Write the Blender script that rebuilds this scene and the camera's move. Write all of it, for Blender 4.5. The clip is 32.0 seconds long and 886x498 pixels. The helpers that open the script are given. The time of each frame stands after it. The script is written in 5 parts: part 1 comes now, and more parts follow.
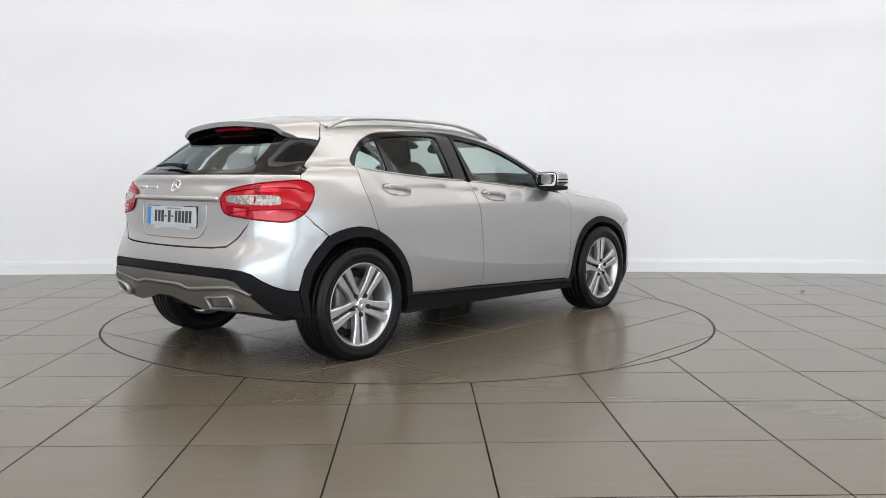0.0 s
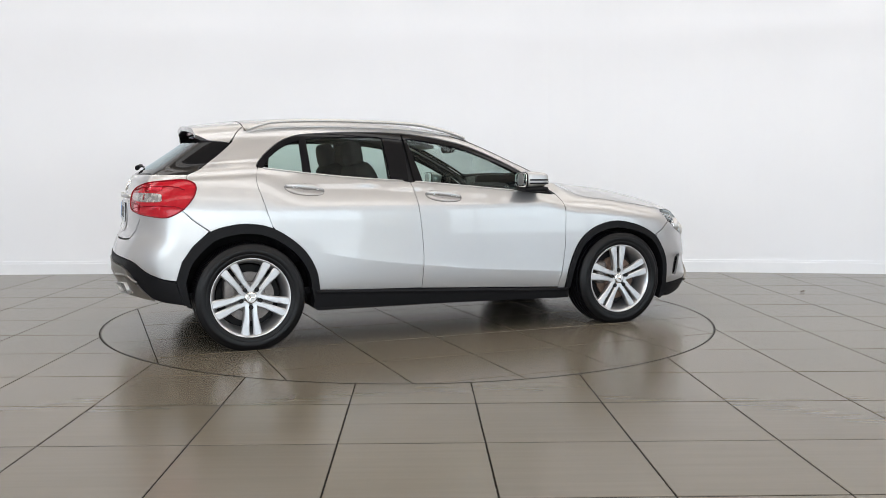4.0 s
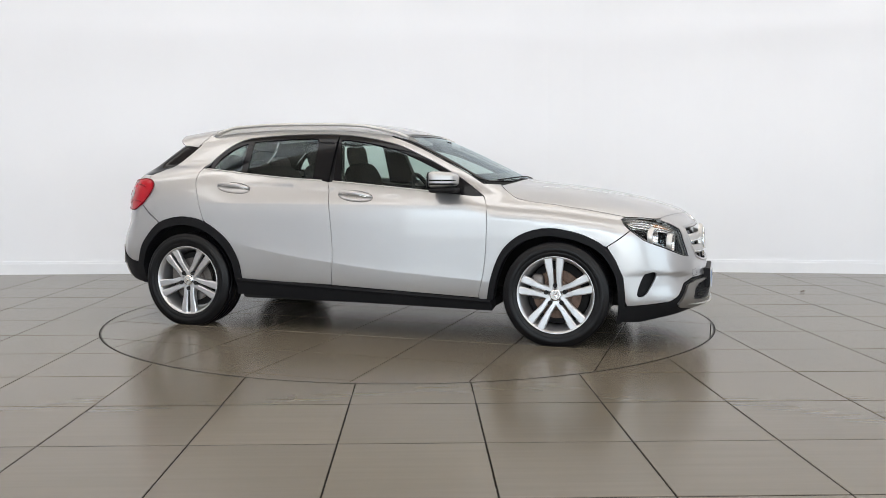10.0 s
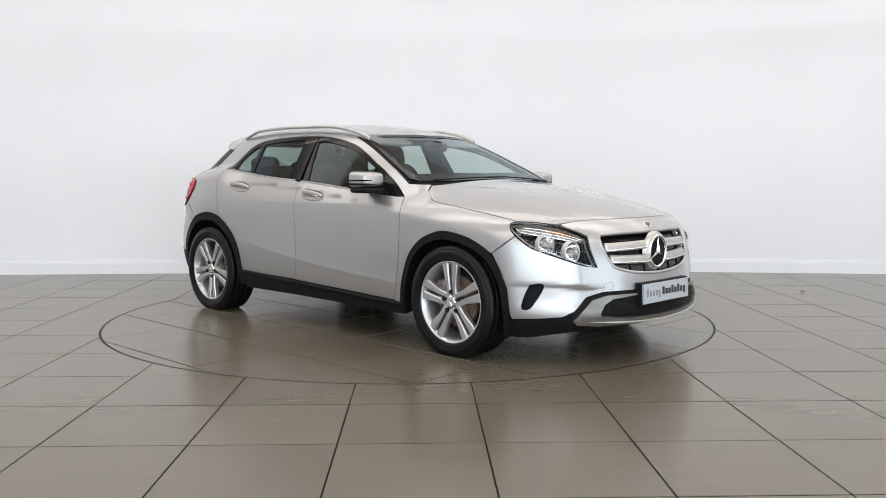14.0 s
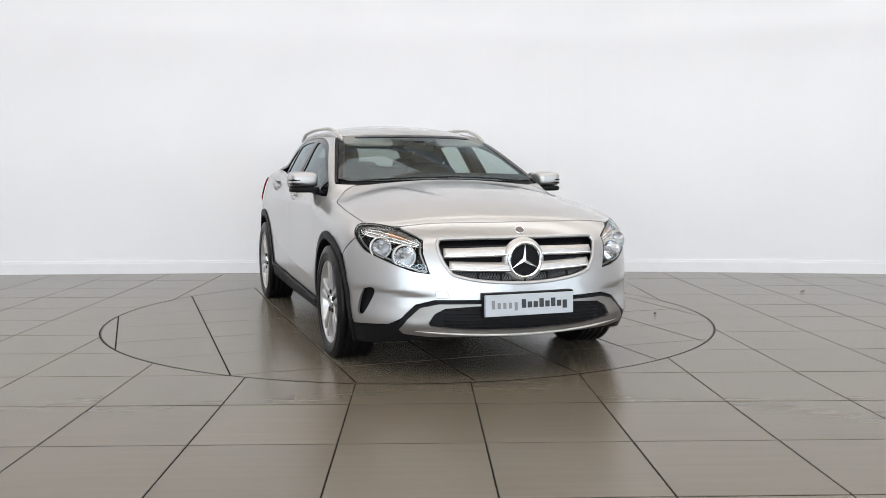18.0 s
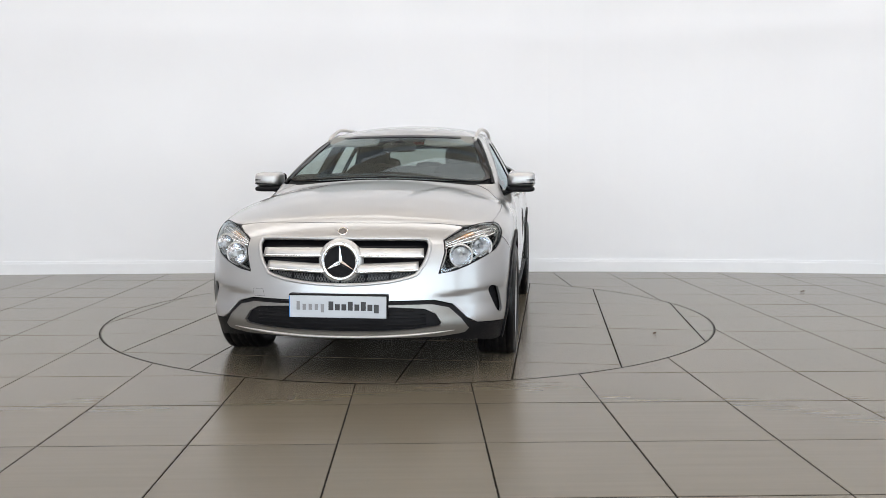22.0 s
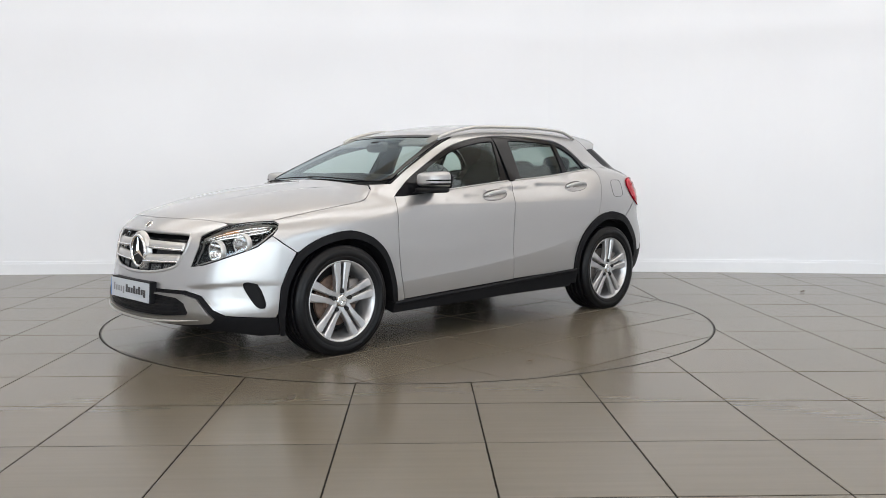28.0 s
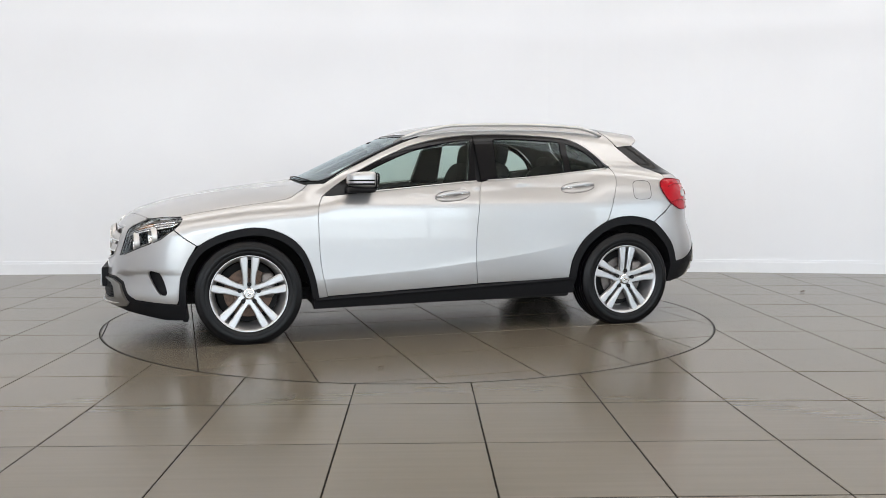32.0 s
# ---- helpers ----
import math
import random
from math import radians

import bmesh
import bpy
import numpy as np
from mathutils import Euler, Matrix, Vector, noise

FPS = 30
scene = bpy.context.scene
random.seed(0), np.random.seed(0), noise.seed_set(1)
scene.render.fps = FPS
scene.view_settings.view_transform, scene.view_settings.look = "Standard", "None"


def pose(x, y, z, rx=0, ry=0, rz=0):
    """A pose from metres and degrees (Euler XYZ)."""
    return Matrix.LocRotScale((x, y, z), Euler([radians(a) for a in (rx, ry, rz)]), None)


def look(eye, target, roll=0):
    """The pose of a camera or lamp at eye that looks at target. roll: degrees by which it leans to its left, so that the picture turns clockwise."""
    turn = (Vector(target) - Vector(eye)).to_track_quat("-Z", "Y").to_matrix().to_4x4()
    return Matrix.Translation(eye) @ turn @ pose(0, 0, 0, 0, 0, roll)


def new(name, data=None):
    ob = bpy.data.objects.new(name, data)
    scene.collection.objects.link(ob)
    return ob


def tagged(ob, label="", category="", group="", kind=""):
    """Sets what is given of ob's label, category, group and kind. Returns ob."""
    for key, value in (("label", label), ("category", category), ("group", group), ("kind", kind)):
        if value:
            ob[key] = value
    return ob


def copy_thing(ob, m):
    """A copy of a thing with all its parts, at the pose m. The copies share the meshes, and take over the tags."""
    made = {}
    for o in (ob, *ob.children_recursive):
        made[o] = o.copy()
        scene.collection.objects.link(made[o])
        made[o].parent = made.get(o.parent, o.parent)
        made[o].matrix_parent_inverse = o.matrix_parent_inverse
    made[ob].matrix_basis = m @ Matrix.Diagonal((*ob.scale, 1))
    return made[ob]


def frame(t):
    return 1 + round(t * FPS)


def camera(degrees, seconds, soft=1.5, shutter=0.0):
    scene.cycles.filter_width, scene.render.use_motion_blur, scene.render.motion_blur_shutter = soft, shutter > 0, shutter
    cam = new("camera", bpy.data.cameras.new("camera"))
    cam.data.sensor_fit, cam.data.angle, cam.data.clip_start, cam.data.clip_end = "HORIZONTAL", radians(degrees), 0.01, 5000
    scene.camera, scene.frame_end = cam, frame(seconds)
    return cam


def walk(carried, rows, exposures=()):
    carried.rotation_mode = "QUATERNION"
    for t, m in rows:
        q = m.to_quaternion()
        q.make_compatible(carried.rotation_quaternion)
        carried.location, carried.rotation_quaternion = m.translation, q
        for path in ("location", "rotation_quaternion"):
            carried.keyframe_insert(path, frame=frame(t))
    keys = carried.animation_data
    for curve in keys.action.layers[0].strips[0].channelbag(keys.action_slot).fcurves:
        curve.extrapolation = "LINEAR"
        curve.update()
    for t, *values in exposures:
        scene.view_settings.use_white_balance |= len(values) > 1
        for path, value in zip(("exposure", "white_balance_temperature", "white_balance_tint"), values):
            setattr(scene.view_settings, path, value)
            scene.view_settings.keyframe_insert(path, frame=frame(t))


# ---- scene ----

from mathutils.geometry import delaunay_2d_cdt

# The showroom camera stands still; the turntable turns the car once in about 54 s.
cam = camera(53.72, 32.0, soft=0.7)
EYE = Vector((0.0, -6.824, 1.1055))
YAW, PITCH = radians(2.108), radians(-4.922)
AIM = EYE + Vector((math.sin(YAW) * math.cos(PITCH), math.cos(YAW) * math.cos(PITCH), math.sin(PITCH)))
walk(cam, [(0.0, look(EYE, AIM, -0.046)), (32.0, look(EYE, AIM, -0.046))], [(0.0, -0.01), (32.0, -0.01)])


def heading(t):
    """The turntable's turn in degrees; at 0 the car's nose points to +x."""
    return -89.17 - 6.616 * (t - 20.5)


# ---- light ----
world = bpy.data.worlds.new("sky")
scene.world = world
world.use_nodes = True
sky = world.node_tree.nodes.new("ShaderNodeTexSky")
sky.sky_type, sky.sun_disc = "NISHITA", False
sky.sun_elevation, sky.sun_rotation = radians(35), radians(180)
world.node_tree.links.new(sky.outputs[0], world.node_tree.nodes["Background"].inputs[0])
world.node_tree.nodes["Background"].inputs[1].default_value = 0.10


def area_lamp(name, m, sx, sy, power, color):
    lamp = bpy.data.lights.new(name, "AREA")
    lamp.shape, lamp.size, lamp.size_y, lamp.energy, lamp.color = "RECTANGLE", sx, sy, power, color
    ob = new(name, lamp)
    ob.matrix_world = m
    return ob


# daylight through the glazed front behind the camera: bright sky above, duller ground below
DAY = (0.805, 0.88, 1.0)
area_lamp("window_daylight", look((-0.5, -12.4, 2.3), (-0.5, 0, 1.9)), 17.4, 2.0, 660, DAY)
area_lamp("window_daylight", look((-0.5, -12.4, 0.82), (-0.5, 0, 1.0)), 17.4, 0.96, 180, DAY)
# daylight through the glazing of the east side
area_lamp("window_daylight", look((9.75, -7.9, 1.62), (0, -7.9, 1.3)), 6.6, 2.4, 200, DAY)
# wide soft lamps stand in for the ceiling's rows of tube lights
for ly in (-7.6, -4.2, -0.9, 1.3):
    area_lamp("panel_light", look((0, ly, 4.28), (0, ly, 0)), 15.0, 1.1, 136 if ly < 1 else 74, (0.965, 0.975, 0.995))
    # upward fill lamp, added only to brighten the unseen ceiling
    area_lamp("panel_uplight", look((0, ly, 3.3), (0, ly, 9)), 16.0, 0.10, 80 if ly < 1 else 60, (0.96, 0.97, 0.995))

# ---- materials ----
def shader(name, color, rough=0.5, metal=0.0, coat=0.0, spec=0.5, vary=0.06, scale=6.0, bump=0.0, bump_scale=80.0,
           rough_vary=0.05, per_piece=0.0, emit=0.0):
    m = bpy.data.materials.new(name)
    m.use_nodes = True
    nt = m.node_tree
    b = nt.nodes["Principled BSDF"]
    b.inputs["Metallic"].default_value = metal
    b.inputs["Coat Weight"].default_value = coat
    b.inputs["Coat Roughness"].default_value = 0.03
    b.inputs["Specular IOR Level"].default_value = spec
    b.inputs["Roughness"].default_value = rough
    b.inputs["Base Color"].default_value = (*color, 1)
    if emit:
        b.inputs["Emission Color"].default_value = (*color, 1)
        b.inputs["Emission Strength"].default_value = emit
    tc = nt.nodes.new("ShaderNodeTexCoord")
    n1 = nt.nodes.new("ShaderNodeTexNoise")
    n1.inputs["Scale"].default_value, n1.inputs["Detail"].default_value = scale, 6
    nt.links.new(tc.outputs["Object"], n1.inputs["Vector"])
    if vary:
        ramp = nt.nodes.new("ShaderNodeMapRange")
        ramp.inputs[1].default_value, ramp.inputs[2].default_value = 0.3, 0.7
        ramp.inputs[3].default_value, ramp.inputs[4].default_value = 1 - vary, 1 + vary
        nt.links.new(n1.outputs[0], ramp.inputs[0])
        fac = ramp.outputs[0]
        if per_piece:
            oi = nt.nodes.new("ShaderNodeObjectInfo")
            r2 = nt.nodes.new("ShaderNodeMapRange")
            r2.inputs[3].default_value, r2.inputs[4].default_value = 1 - per_piece, 1 + per_piece
            nt.links.new(oi.outputs["Random"], r2.inputs[0])
            mu = nt.nodes.new("ShaderNodeMath")
            mu.operation = "MULTIPLY"
            nt.links.new(fac, mu.inputs[0])
            nt.links.new(r2.outputs[0], mu.inputs[1])
            fac = mu.outputs[0]
        mix = nt.nodes.new("ShaderNodeVectorMath")
        mix.operation = "SCALE"
        mix.inputs[0].default_value = color
        nt.links.new(fac, mix.inputs["Scale"])
        nt.links.new(mix.outputs[0], b.inputs["Base Color"])
    if rough_vary:
        r3 = nt.nodes.new("ShaderNodeMapRange")
        r3.inputs[1].default_value, r3.inputs[2].default_value = 0.3, 0.7
        r3.inputs[3].default_value, r3.inputs[4].default_value = max(0, rough - rough_vary), rough + rough_vary
        nt.links.new(n1.outputs[0], r3.inputs[0])
        nt.links.new(r3.outputs[0], b.inputs["Roughness"])
    if bump:
        n2 = nt.nodes.new("ShaderNodeTexNoise")
        n2.inputs["Scale"].default_value, n2.inputs["Detail"].default_value = bump_scale, 4
        nt.links.new(tc.outputs["Object"], n2.inputs["Vector"])
        bp = nt.nodes.new("ShaderNodeBump")
        bp.inputs["Strength"].default_value, bp.inputs["Distance"].default_value = bump, 0.002
        nt.links.new(n2.outputs[0], bp.inputs["Height"])
        nt.links.new(bp.outputs[0], b.inputs["Normal"])
    return m


def clear_glass(name, tint, weight=0.032, rough=0.0):
    """A thin pane: tinted see-through with a glossy face."""
    m = bpy.data.materials.new(name)
    m.use_nodes = True
    nt = m.node_tree
    out = nt.nodes["Material Output"]
    nt.nodes.remove(nt.nodes["Principled BSDF"])
    tr = nt.nodes.new("ShaderNodeBsdfTransparent")
    tr.inputs[0].default_value = (*tint, 1)
    gl = nt.nodes.new("ShaderNodeBsdfGlossy")
    gl.inputs["Roughness"].default_value = rough
    gl.inputs[0].default_value = (0.82, 0.93, 0.97, 1)
    lw = nt.nodes.new("ShaderNodeLayerWeight")
    lw.inputs[0].default_value = 0.5
    pw = nt.nodes.new("ShaderNodeMath")
    pw.operation = "POWER"
    pw.inputs[1].default_value = 4.5
    nt.links.new(lw.outputs["Facing"], pw.inputs[0])
    fr = nt.nodes.new("ShaderNodeMath")
    fr.operation = "MULTIPLY_ADD"
    fr.inputs[1].default_value, fr.inputs[2].default_value = 0.85, weight
    fr.use_clamp = True
    nt.links.new(pw.outputs[0], fr.inputs[0])
    mx = nt.nodes.new("ShaderNodeMixShader")
    nt.links.new(fr.outputs[0], mx.inputs[0])
    nt.links.new(tr.outputs[0], mx.inputs[1])
    nt.links.new(gl.outputs[0], mx.inputs[2])
    nt.links.new(mx.outputs[0], out.inputs[0])
    return m


def tile_shader(name, color):
    """Warm grey porcelain with fine streaks along the tile."""
    m = shader(name, color, rough=0.24, vary=0.03, scale=1.3, rough_vary=0.0, per_piece=0.05, spec=0.5)
    nt = m.node_tree
    b = nt.nodes["Principled BSDF"]
    geo = nt.nodes.new("ShaderNodeTexCoord")
    mp = nt.nodes.new("ShaderNodeMapping")
    mp.inputs["Scale"].default_value = (1.4, 34, 1)
    n = nt.nodes.new("ShaderNodeTexNoise")
    n.inputs["Scale"].default_value, n.inputs["Detail"].default_value = 1.0, 8
    info = nt.nodes.new("ShaderNodeObjectInfo")
    shift = nt.nodes.new("ShaderNodeVectorMath")
    shift.operation = "MULTIPLY_ADD"
    nt.links.new(info.outputs["Random"], shift.inputs[0])
    shift.inputs[1].default_value = (37.0, 53.0, 0.0)
    nt.links.new(geo.outputs["Object"], shift.inputs[2])
    nt.links.new(shift.outputs[0], mp.inputs[0])
    for node in nt.nodes:
        if node.type == "TEX_NOISE" and node.inputs["Vector"].is_linked:
            nt.links.new(shift.outputs[0], node.inputs["Vector"])
    nt.links.new(mp.outputs[0], n.inputs["Vector"])
    rg = nt.nodes.new("ShaderNodeMapRange")
    rg.inputs[1].default_value, rg.inputs[2].default_value = 0.3, 0.7
    rg.inputs[3].default_value, rg.inputs[4].default_value = 0.965, 1.035
    nt.links.new(n.outputs[0], rg.inputs[0])
    old = b.inputs["Base Color"].links[0].from_socket
    mul = nt.nodes.new("ShaderNodeVectorMath")
    mul.operation = "SCALE"
    nt.links.new(old, mul.inputs[0])
    nt.links.new(rg.outputs[0], mul.inputs["Scale"])
    nt.links.new(mul.outputs[0], b.inputs["Base Color"])
    return m


PAINT = shader("silver_paint", (0.434, 0.43, 0.428), rough=0.36, metal=0.80, coat=1.0, vary=0.03, scale=260, rough_vary=0.02)
BLACK = shader("black_plastic", (0.0070, 0.0070, 0.0080), rough=0.5, spec=0.13, vary=0.12, scale=30, bump=0.3, bump_scale=500)
GLOSS = shader("gloss_black", (0.006, 0.006, 0.007), rough=0.06, spec=0.16, vary=0.05, rough_vary=0.02)
DARK = shader("dark_void", (0.006, 0.006, 0.006), rough=0.9, vary=0.1)
CHROME = shader("chrome", (0.86, 0.86, 0.86), rough=0.07, metal=1.0, vary=0.02, rough_vary=0.02)
SATIN = shader("satin_silver", (0.53, 0.52, 0.505), rough=0.37, metal=0.75, vary=0.03, scale=20, rough_vary=0.0)
RUBBER = shader("tyre_rubber", (0.004, 0.004, 0.0045), rough=0.38, spec=0.22, vary=0.15, scale=14, bump=0.3, bump_scale=120)
ALLOY = shader("alloy", (0.54, 0.54, 0.545), rough=0.33, metal=0.85, coat=0.3, vary=0.04, scale=25, rough_vary=0.02)
STEEL = shader("brake_steel", (0.17, 0.155, 0.145), rough=0.5, metal=0.9, vary=0.2, scale=30)
RUST = shader("hub_rust", (0.13, 0.085, 0.062), rough=0.75, metal=0.2, vary=0.3, scale=40)
TRIM = shader("cabin_plastic", (0.012, 0.012, 0.013), rough=0.7, spec=0.2, vary=0.1, scale=20, bump=0.2)
SEAT = shader("seat_cloth", (0.009, 0.009, 0.0105), rough=0.8, spec=0.15, vary=0.15, scale=60, bump=0.4, bump_scale=260)
LINER = shader("roof_lining", (0.20, 0.20, 0.19), rough=0.9, vary=0.06, scale=40)
RED = shader("red_lens", (0.40, 0.001, 0.010), rough=0.24, metal=0.1, coat=0.5, spec=0.15, vary=0.05, scale=40, rough_vary=0.03)
RED_BRIGHT = shader("bright_red_lens", (0.66, 0.02, 0.05), rough=0.22, metal=0.45, coat=0.8, vary=0.25, scale=90, rough_vary=0.05)
RED_DARK = shader("dark_red_lens", (0.20, 0.0, 0.006), rough=0.25, coat=0.3, spec=0.05, vary=0.05)
CLEAR = shader("reversing_lens", (0.33, 0.31, 0.30), rough=0.26, metal=0.6, coat=1.0, vary=0.30, scale=38, bump=0.8, bump_scale=70)
AMBER = shader("amber_lens", (0.72, 0.36, 0.14), rough=0.2, metal=0.5, coat=1.0, vary=0.2, scale=40)
PLATE = shader("plate_white", (0.46, 0.49, 0.52), rough=0.35, vary=0.03)
INK = shader("plate_ink", (0.02, 0.02, 0.022), rough=0.4, vary=0.05)
GREY_INK = shader("plate_grey_ink", (0.22, 0.22, 0.23), rough=0.4, vary=0.05)
BLUE = shader("plate_blue", (0.03, 0.22, 0.62), rough=0.35, vary=0.05)
LAMPBODY = shader("lamp_housing", (0.012, 0.012, 0.014), rough=0.25, vary=0.1, scale=30)
ABOVE = shader("fascia_board", (0.66, 0.60, 0.52), rough=0.8, vary=0.03, scale=2)
SKID = shader("skid_silver", (0.235, 0.225, 0.21), rough=0.36, metal=0.8, vary=0.05, scale=16)
MESH = shader("grille_mesh", (0.16, 0.16, 0.16), rough=0.35, metal=0.6, vary=0.2, scale=60)
GLASS = clear_glass("side_glass", (0.70, 0.80, 0.76), 0.036)
WINDSCREEN = clear_glass("windscreen_glass", (0.74, 0.80, 0.78), 0.024)
REAR_GLASS = clear_glass("rear_glass", (0.34, 0.40, 0.38), 0.045)
LENS = clear_glass("lamp_cover", (0.95, 0.96, 0.97))
REFLECTOR = shader("lamp_reflector", (0.80, 0.80, 0.82), rough=0.12, metal=1.0, vary=0.10, scale=60, bump=0.9, bump_scale=55)
MIRROR = shader("mirror_glass", (0.9, 0.9, 0.9), rough=0.01, metal=1.0, vary=0, rough_vary=0)
WALL = shader("white_wall_paint", (0.80, 0.82, 0.855), rough=0.7, vary=0.02, scale=0.7, bump=0.08, bump_scale=160)
SKIRT = shader("skirting_paint", (0.79, 0.81, 0.84), rough=0.4, vary=0.02, scale=3)
TILE = tile_shader("floor_tile", (0.131, 0.1125, 0.084))
GROUT = shader("grout", (0.014, 0.012, 0.010), rough=0.95, spec=0.05, vary=0.2, scale=20)
CEIL = shader("ceiling_board", (0.78, 0.675, 0.555), rough=0.9, vary=0.04, scale=2)
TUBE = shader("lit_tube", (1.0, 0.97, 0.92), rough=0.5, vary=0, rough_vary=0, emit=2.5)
RING = shader("turntable_edge", (0.022, 0.021, 0.02), rough=0.5, metal=0.3, vary=0.2, scale=20)
FRAME = shader("window_frame_paint", (0.10, 0.10, 0.11), rough=0.5, vary=0.05)
CLEARPANE = clear_glass("shopfront_pane", (0.9, 0.93, 0.93))
STAIN = shader("damp_stain", (0.098, 0.084, 0.064), rough=0.3, vary=0.1, scale=40)
LEAF = shader("dry_leaf", (0.07, 0.042, 0.022), rough=0.8, vary=0.2, scale=60)

# ---- mesh helpers ----
def mesh_object(name, verts, faces, material, parent=None, smooth=False, label="", normals=None):
    me = bpy.data.meshes.new(name)
    me.from_pydata([tuple(v) for v in verts], [], [tuple(f) for f in faces])
    me.materials.append(material)
    if smooth:
        me.shade_smooth()
    me.update()
    if normals is not None:
        me.normals_split_custom_set_from_vertices([tuple(n) for n in normals])
    ob = new(name, me)
    ob.parent = parent
    if label:
        tagged(ob, label=label)
    return ob


def part(name, bm, material, parent, label="", smooth=False):
    bmesh.ops.recalc_face_normals(bm, faces=bm.faces[:])
    me = bpy.data.meshes.new(name)
    bm.to_mesh(me)
    bm.free()
    me.materials.append(material)
    if smooth:
        me.shade_smooth()
    ob = new(name, me)
    ob.parent = parent
    if label:
        tagged(ob, label=label)
    return ob


def box_bm(x0, x1, y0, y1, z0, z1, bevel=0.0, seg=2):
    bm = bmesh.new()
    bmesh.ops.create_cube(bm, size=1, matrix=Matrix.LocRotScale(((x0 + x1) / 2, (y0 + y1) / 2, (z0 + z1) / 2), None, (x1 - x0, y1 - y0, z1 - z0)))
    if bevel:
        bmesh.ops.bevel(bm, geom=bm.edges[:], offset=bevel, segments=seg, profile=0.5, affect="EDGES")
    return bm


def lathe_bm(profile, n=64, y_sign=1):
    """A turned form about the y axis; profile: (radius, y)."""
    bm = bmesh.new()
    rings = []
    for i in range(n):
        c, s = math.cos(2 * math.pi * i / n), math.sin(2 * math.pi * i / n)
        rings.append([bm.verts.new((r * c, y * y_sign, r * s)) for r, y in profile])
    for i in range(n):
        a, b = rings[i], rings[(i + 1) % n]
        for j in range(len(profile) - 1):
            bm.faces.new((a[j], b[j], b[j + 1], a[j + 1]))
    return bm


def disc_bm(r, y0, y1, n=24, cx=0.0, cz=0.0):
    bm = lathe_bm([(0.0005, y0), (r, y0), (r, y1), (0.0005, y1)], n)
    for v in bm.verts:
        v.co.x += cx
        v.co.z += cz
    return bm


def cdt(points, loops):
    """Triangles of the plane region inside the first loop and outside the others. points: extra inner points."""
    P, E = [], []
    for loop in loops:
        k = len(P)
        P += [tuple(p) for p in loop]
        E += [(k + i, k + (i + 1) % len(loop)) for i in range(len(loop))]
    P += [tuple(p) for p in points]
    v, _, f, _, _, _ = delaunay_2d_cdt([Vector(p) for p in P], E, [], 0, 1e-6)
    v = np.array([(p.x, p.y) for p in v])
    f = np.array([t for t in f if len(t) == 3])
    c = v[f].mean(axis=1)
    keep = inside(c, loops[0])
    for hole in loops[1:]:
        keep &= ~inside(c, hole)
    f = f[keep]
    a, b, c = v[f[:, 0]], v[f[:, 1]], v[f[:, 2]]
    area = (b[:, 0] - a[:, 0]) * (c[:, 1] - a[:, 1]) - (b[:, 1] - a[:, 1]) * (c[:, 0] - a[:, 0])
    f[area < 0] = f[area < 0][:, ::-1]
    return v, f[np.abs(area) > 1e-10]


def inside(pts, loop):
    loop = np.asarray(loop, float)
    x, y = pts[:, 0][:, None], pts[:, 1][:, None]
    x0, y0 = loop[:, 0][None], loop[:, 1][None]
    x1, y1 = np.roll(loop[:, 0], -1)[None], np.roll(loop[:, 1], -1)[None]
    with np.errstate(divide="ignore", invalid="ignore"):
        cross = ((y0 > y) != (y1 > y)) & (x < (x1 - x0) * (y - y0) / (y1 - y0) + x0)
    return cross.sum(axis=1) % 2 == 1


def boundary(f):
    """Directed border edges of a triangle set."""
    seen = {}
    for t in f:
        for i in range(3):
            a, b = int(t[i]), int(t[(i + 1) % 3])
            if (b, a) in seen:
                del seen[(b, a)]
            else:
                seen[(a, b)] = 1
    return list(seen)


# ---- room ----
RING_R = 2.285
GRID_AT, GRID_TURN, TILE_X, TILE_Y = (-1.528, -3.287), radians(-0.60), 0.611, 0.622
floor = tagged(mesh_object("floor", [(-12, -12.5, -0.0022), (12, -12.5, -0.0022), (12, 4.5, -0.0022), (-12, 4.5, -0.0022)], [(0, 1, 2, 3)], GROUT),
               "warm grey porcelain tile floor with dark joints", "floor", kind="structure")


def wall_line(x):
    """The back wall bows gently towards the hall at its ends."""
    return 3.0 - 0.012 * max(0, -x - 1.0) ** 1.4 - 0.040 * max(0, x - 1.2) ** 1.7


def swept_wall(name, off0, off1, z0, z1, material, label, category, n=48, x0=-9.2, x1=9.2):
    v, f = [], []
    for i in range(n + 1):
        x = x0 + (x1 - x0) * i / n
        y = wall_line(x)
        v += [(x, y + off0, z0), (x, y + off1, z0), (x, y + off1, z1), (x, y + off0, z1)]
    for i in range(n):
        a, b = 4 * i, 4 * i + 4
        f += [(a + j, a + (j + 1) % 4, b + (j + 1) % 4, b + j) for j in range(4)]
    f += [(0, 1, 2, 3), tuple(4 * n + j for j in (3, 2, 1, 0))]
    bm = bmesh.new()
    vs = [bm.verts.new(p) for p in v]
    for q in f:
        bm.faces.new([vs[i] for i in q])
    return tagged(part(name, bm, material, None), label, category, kind="structure")


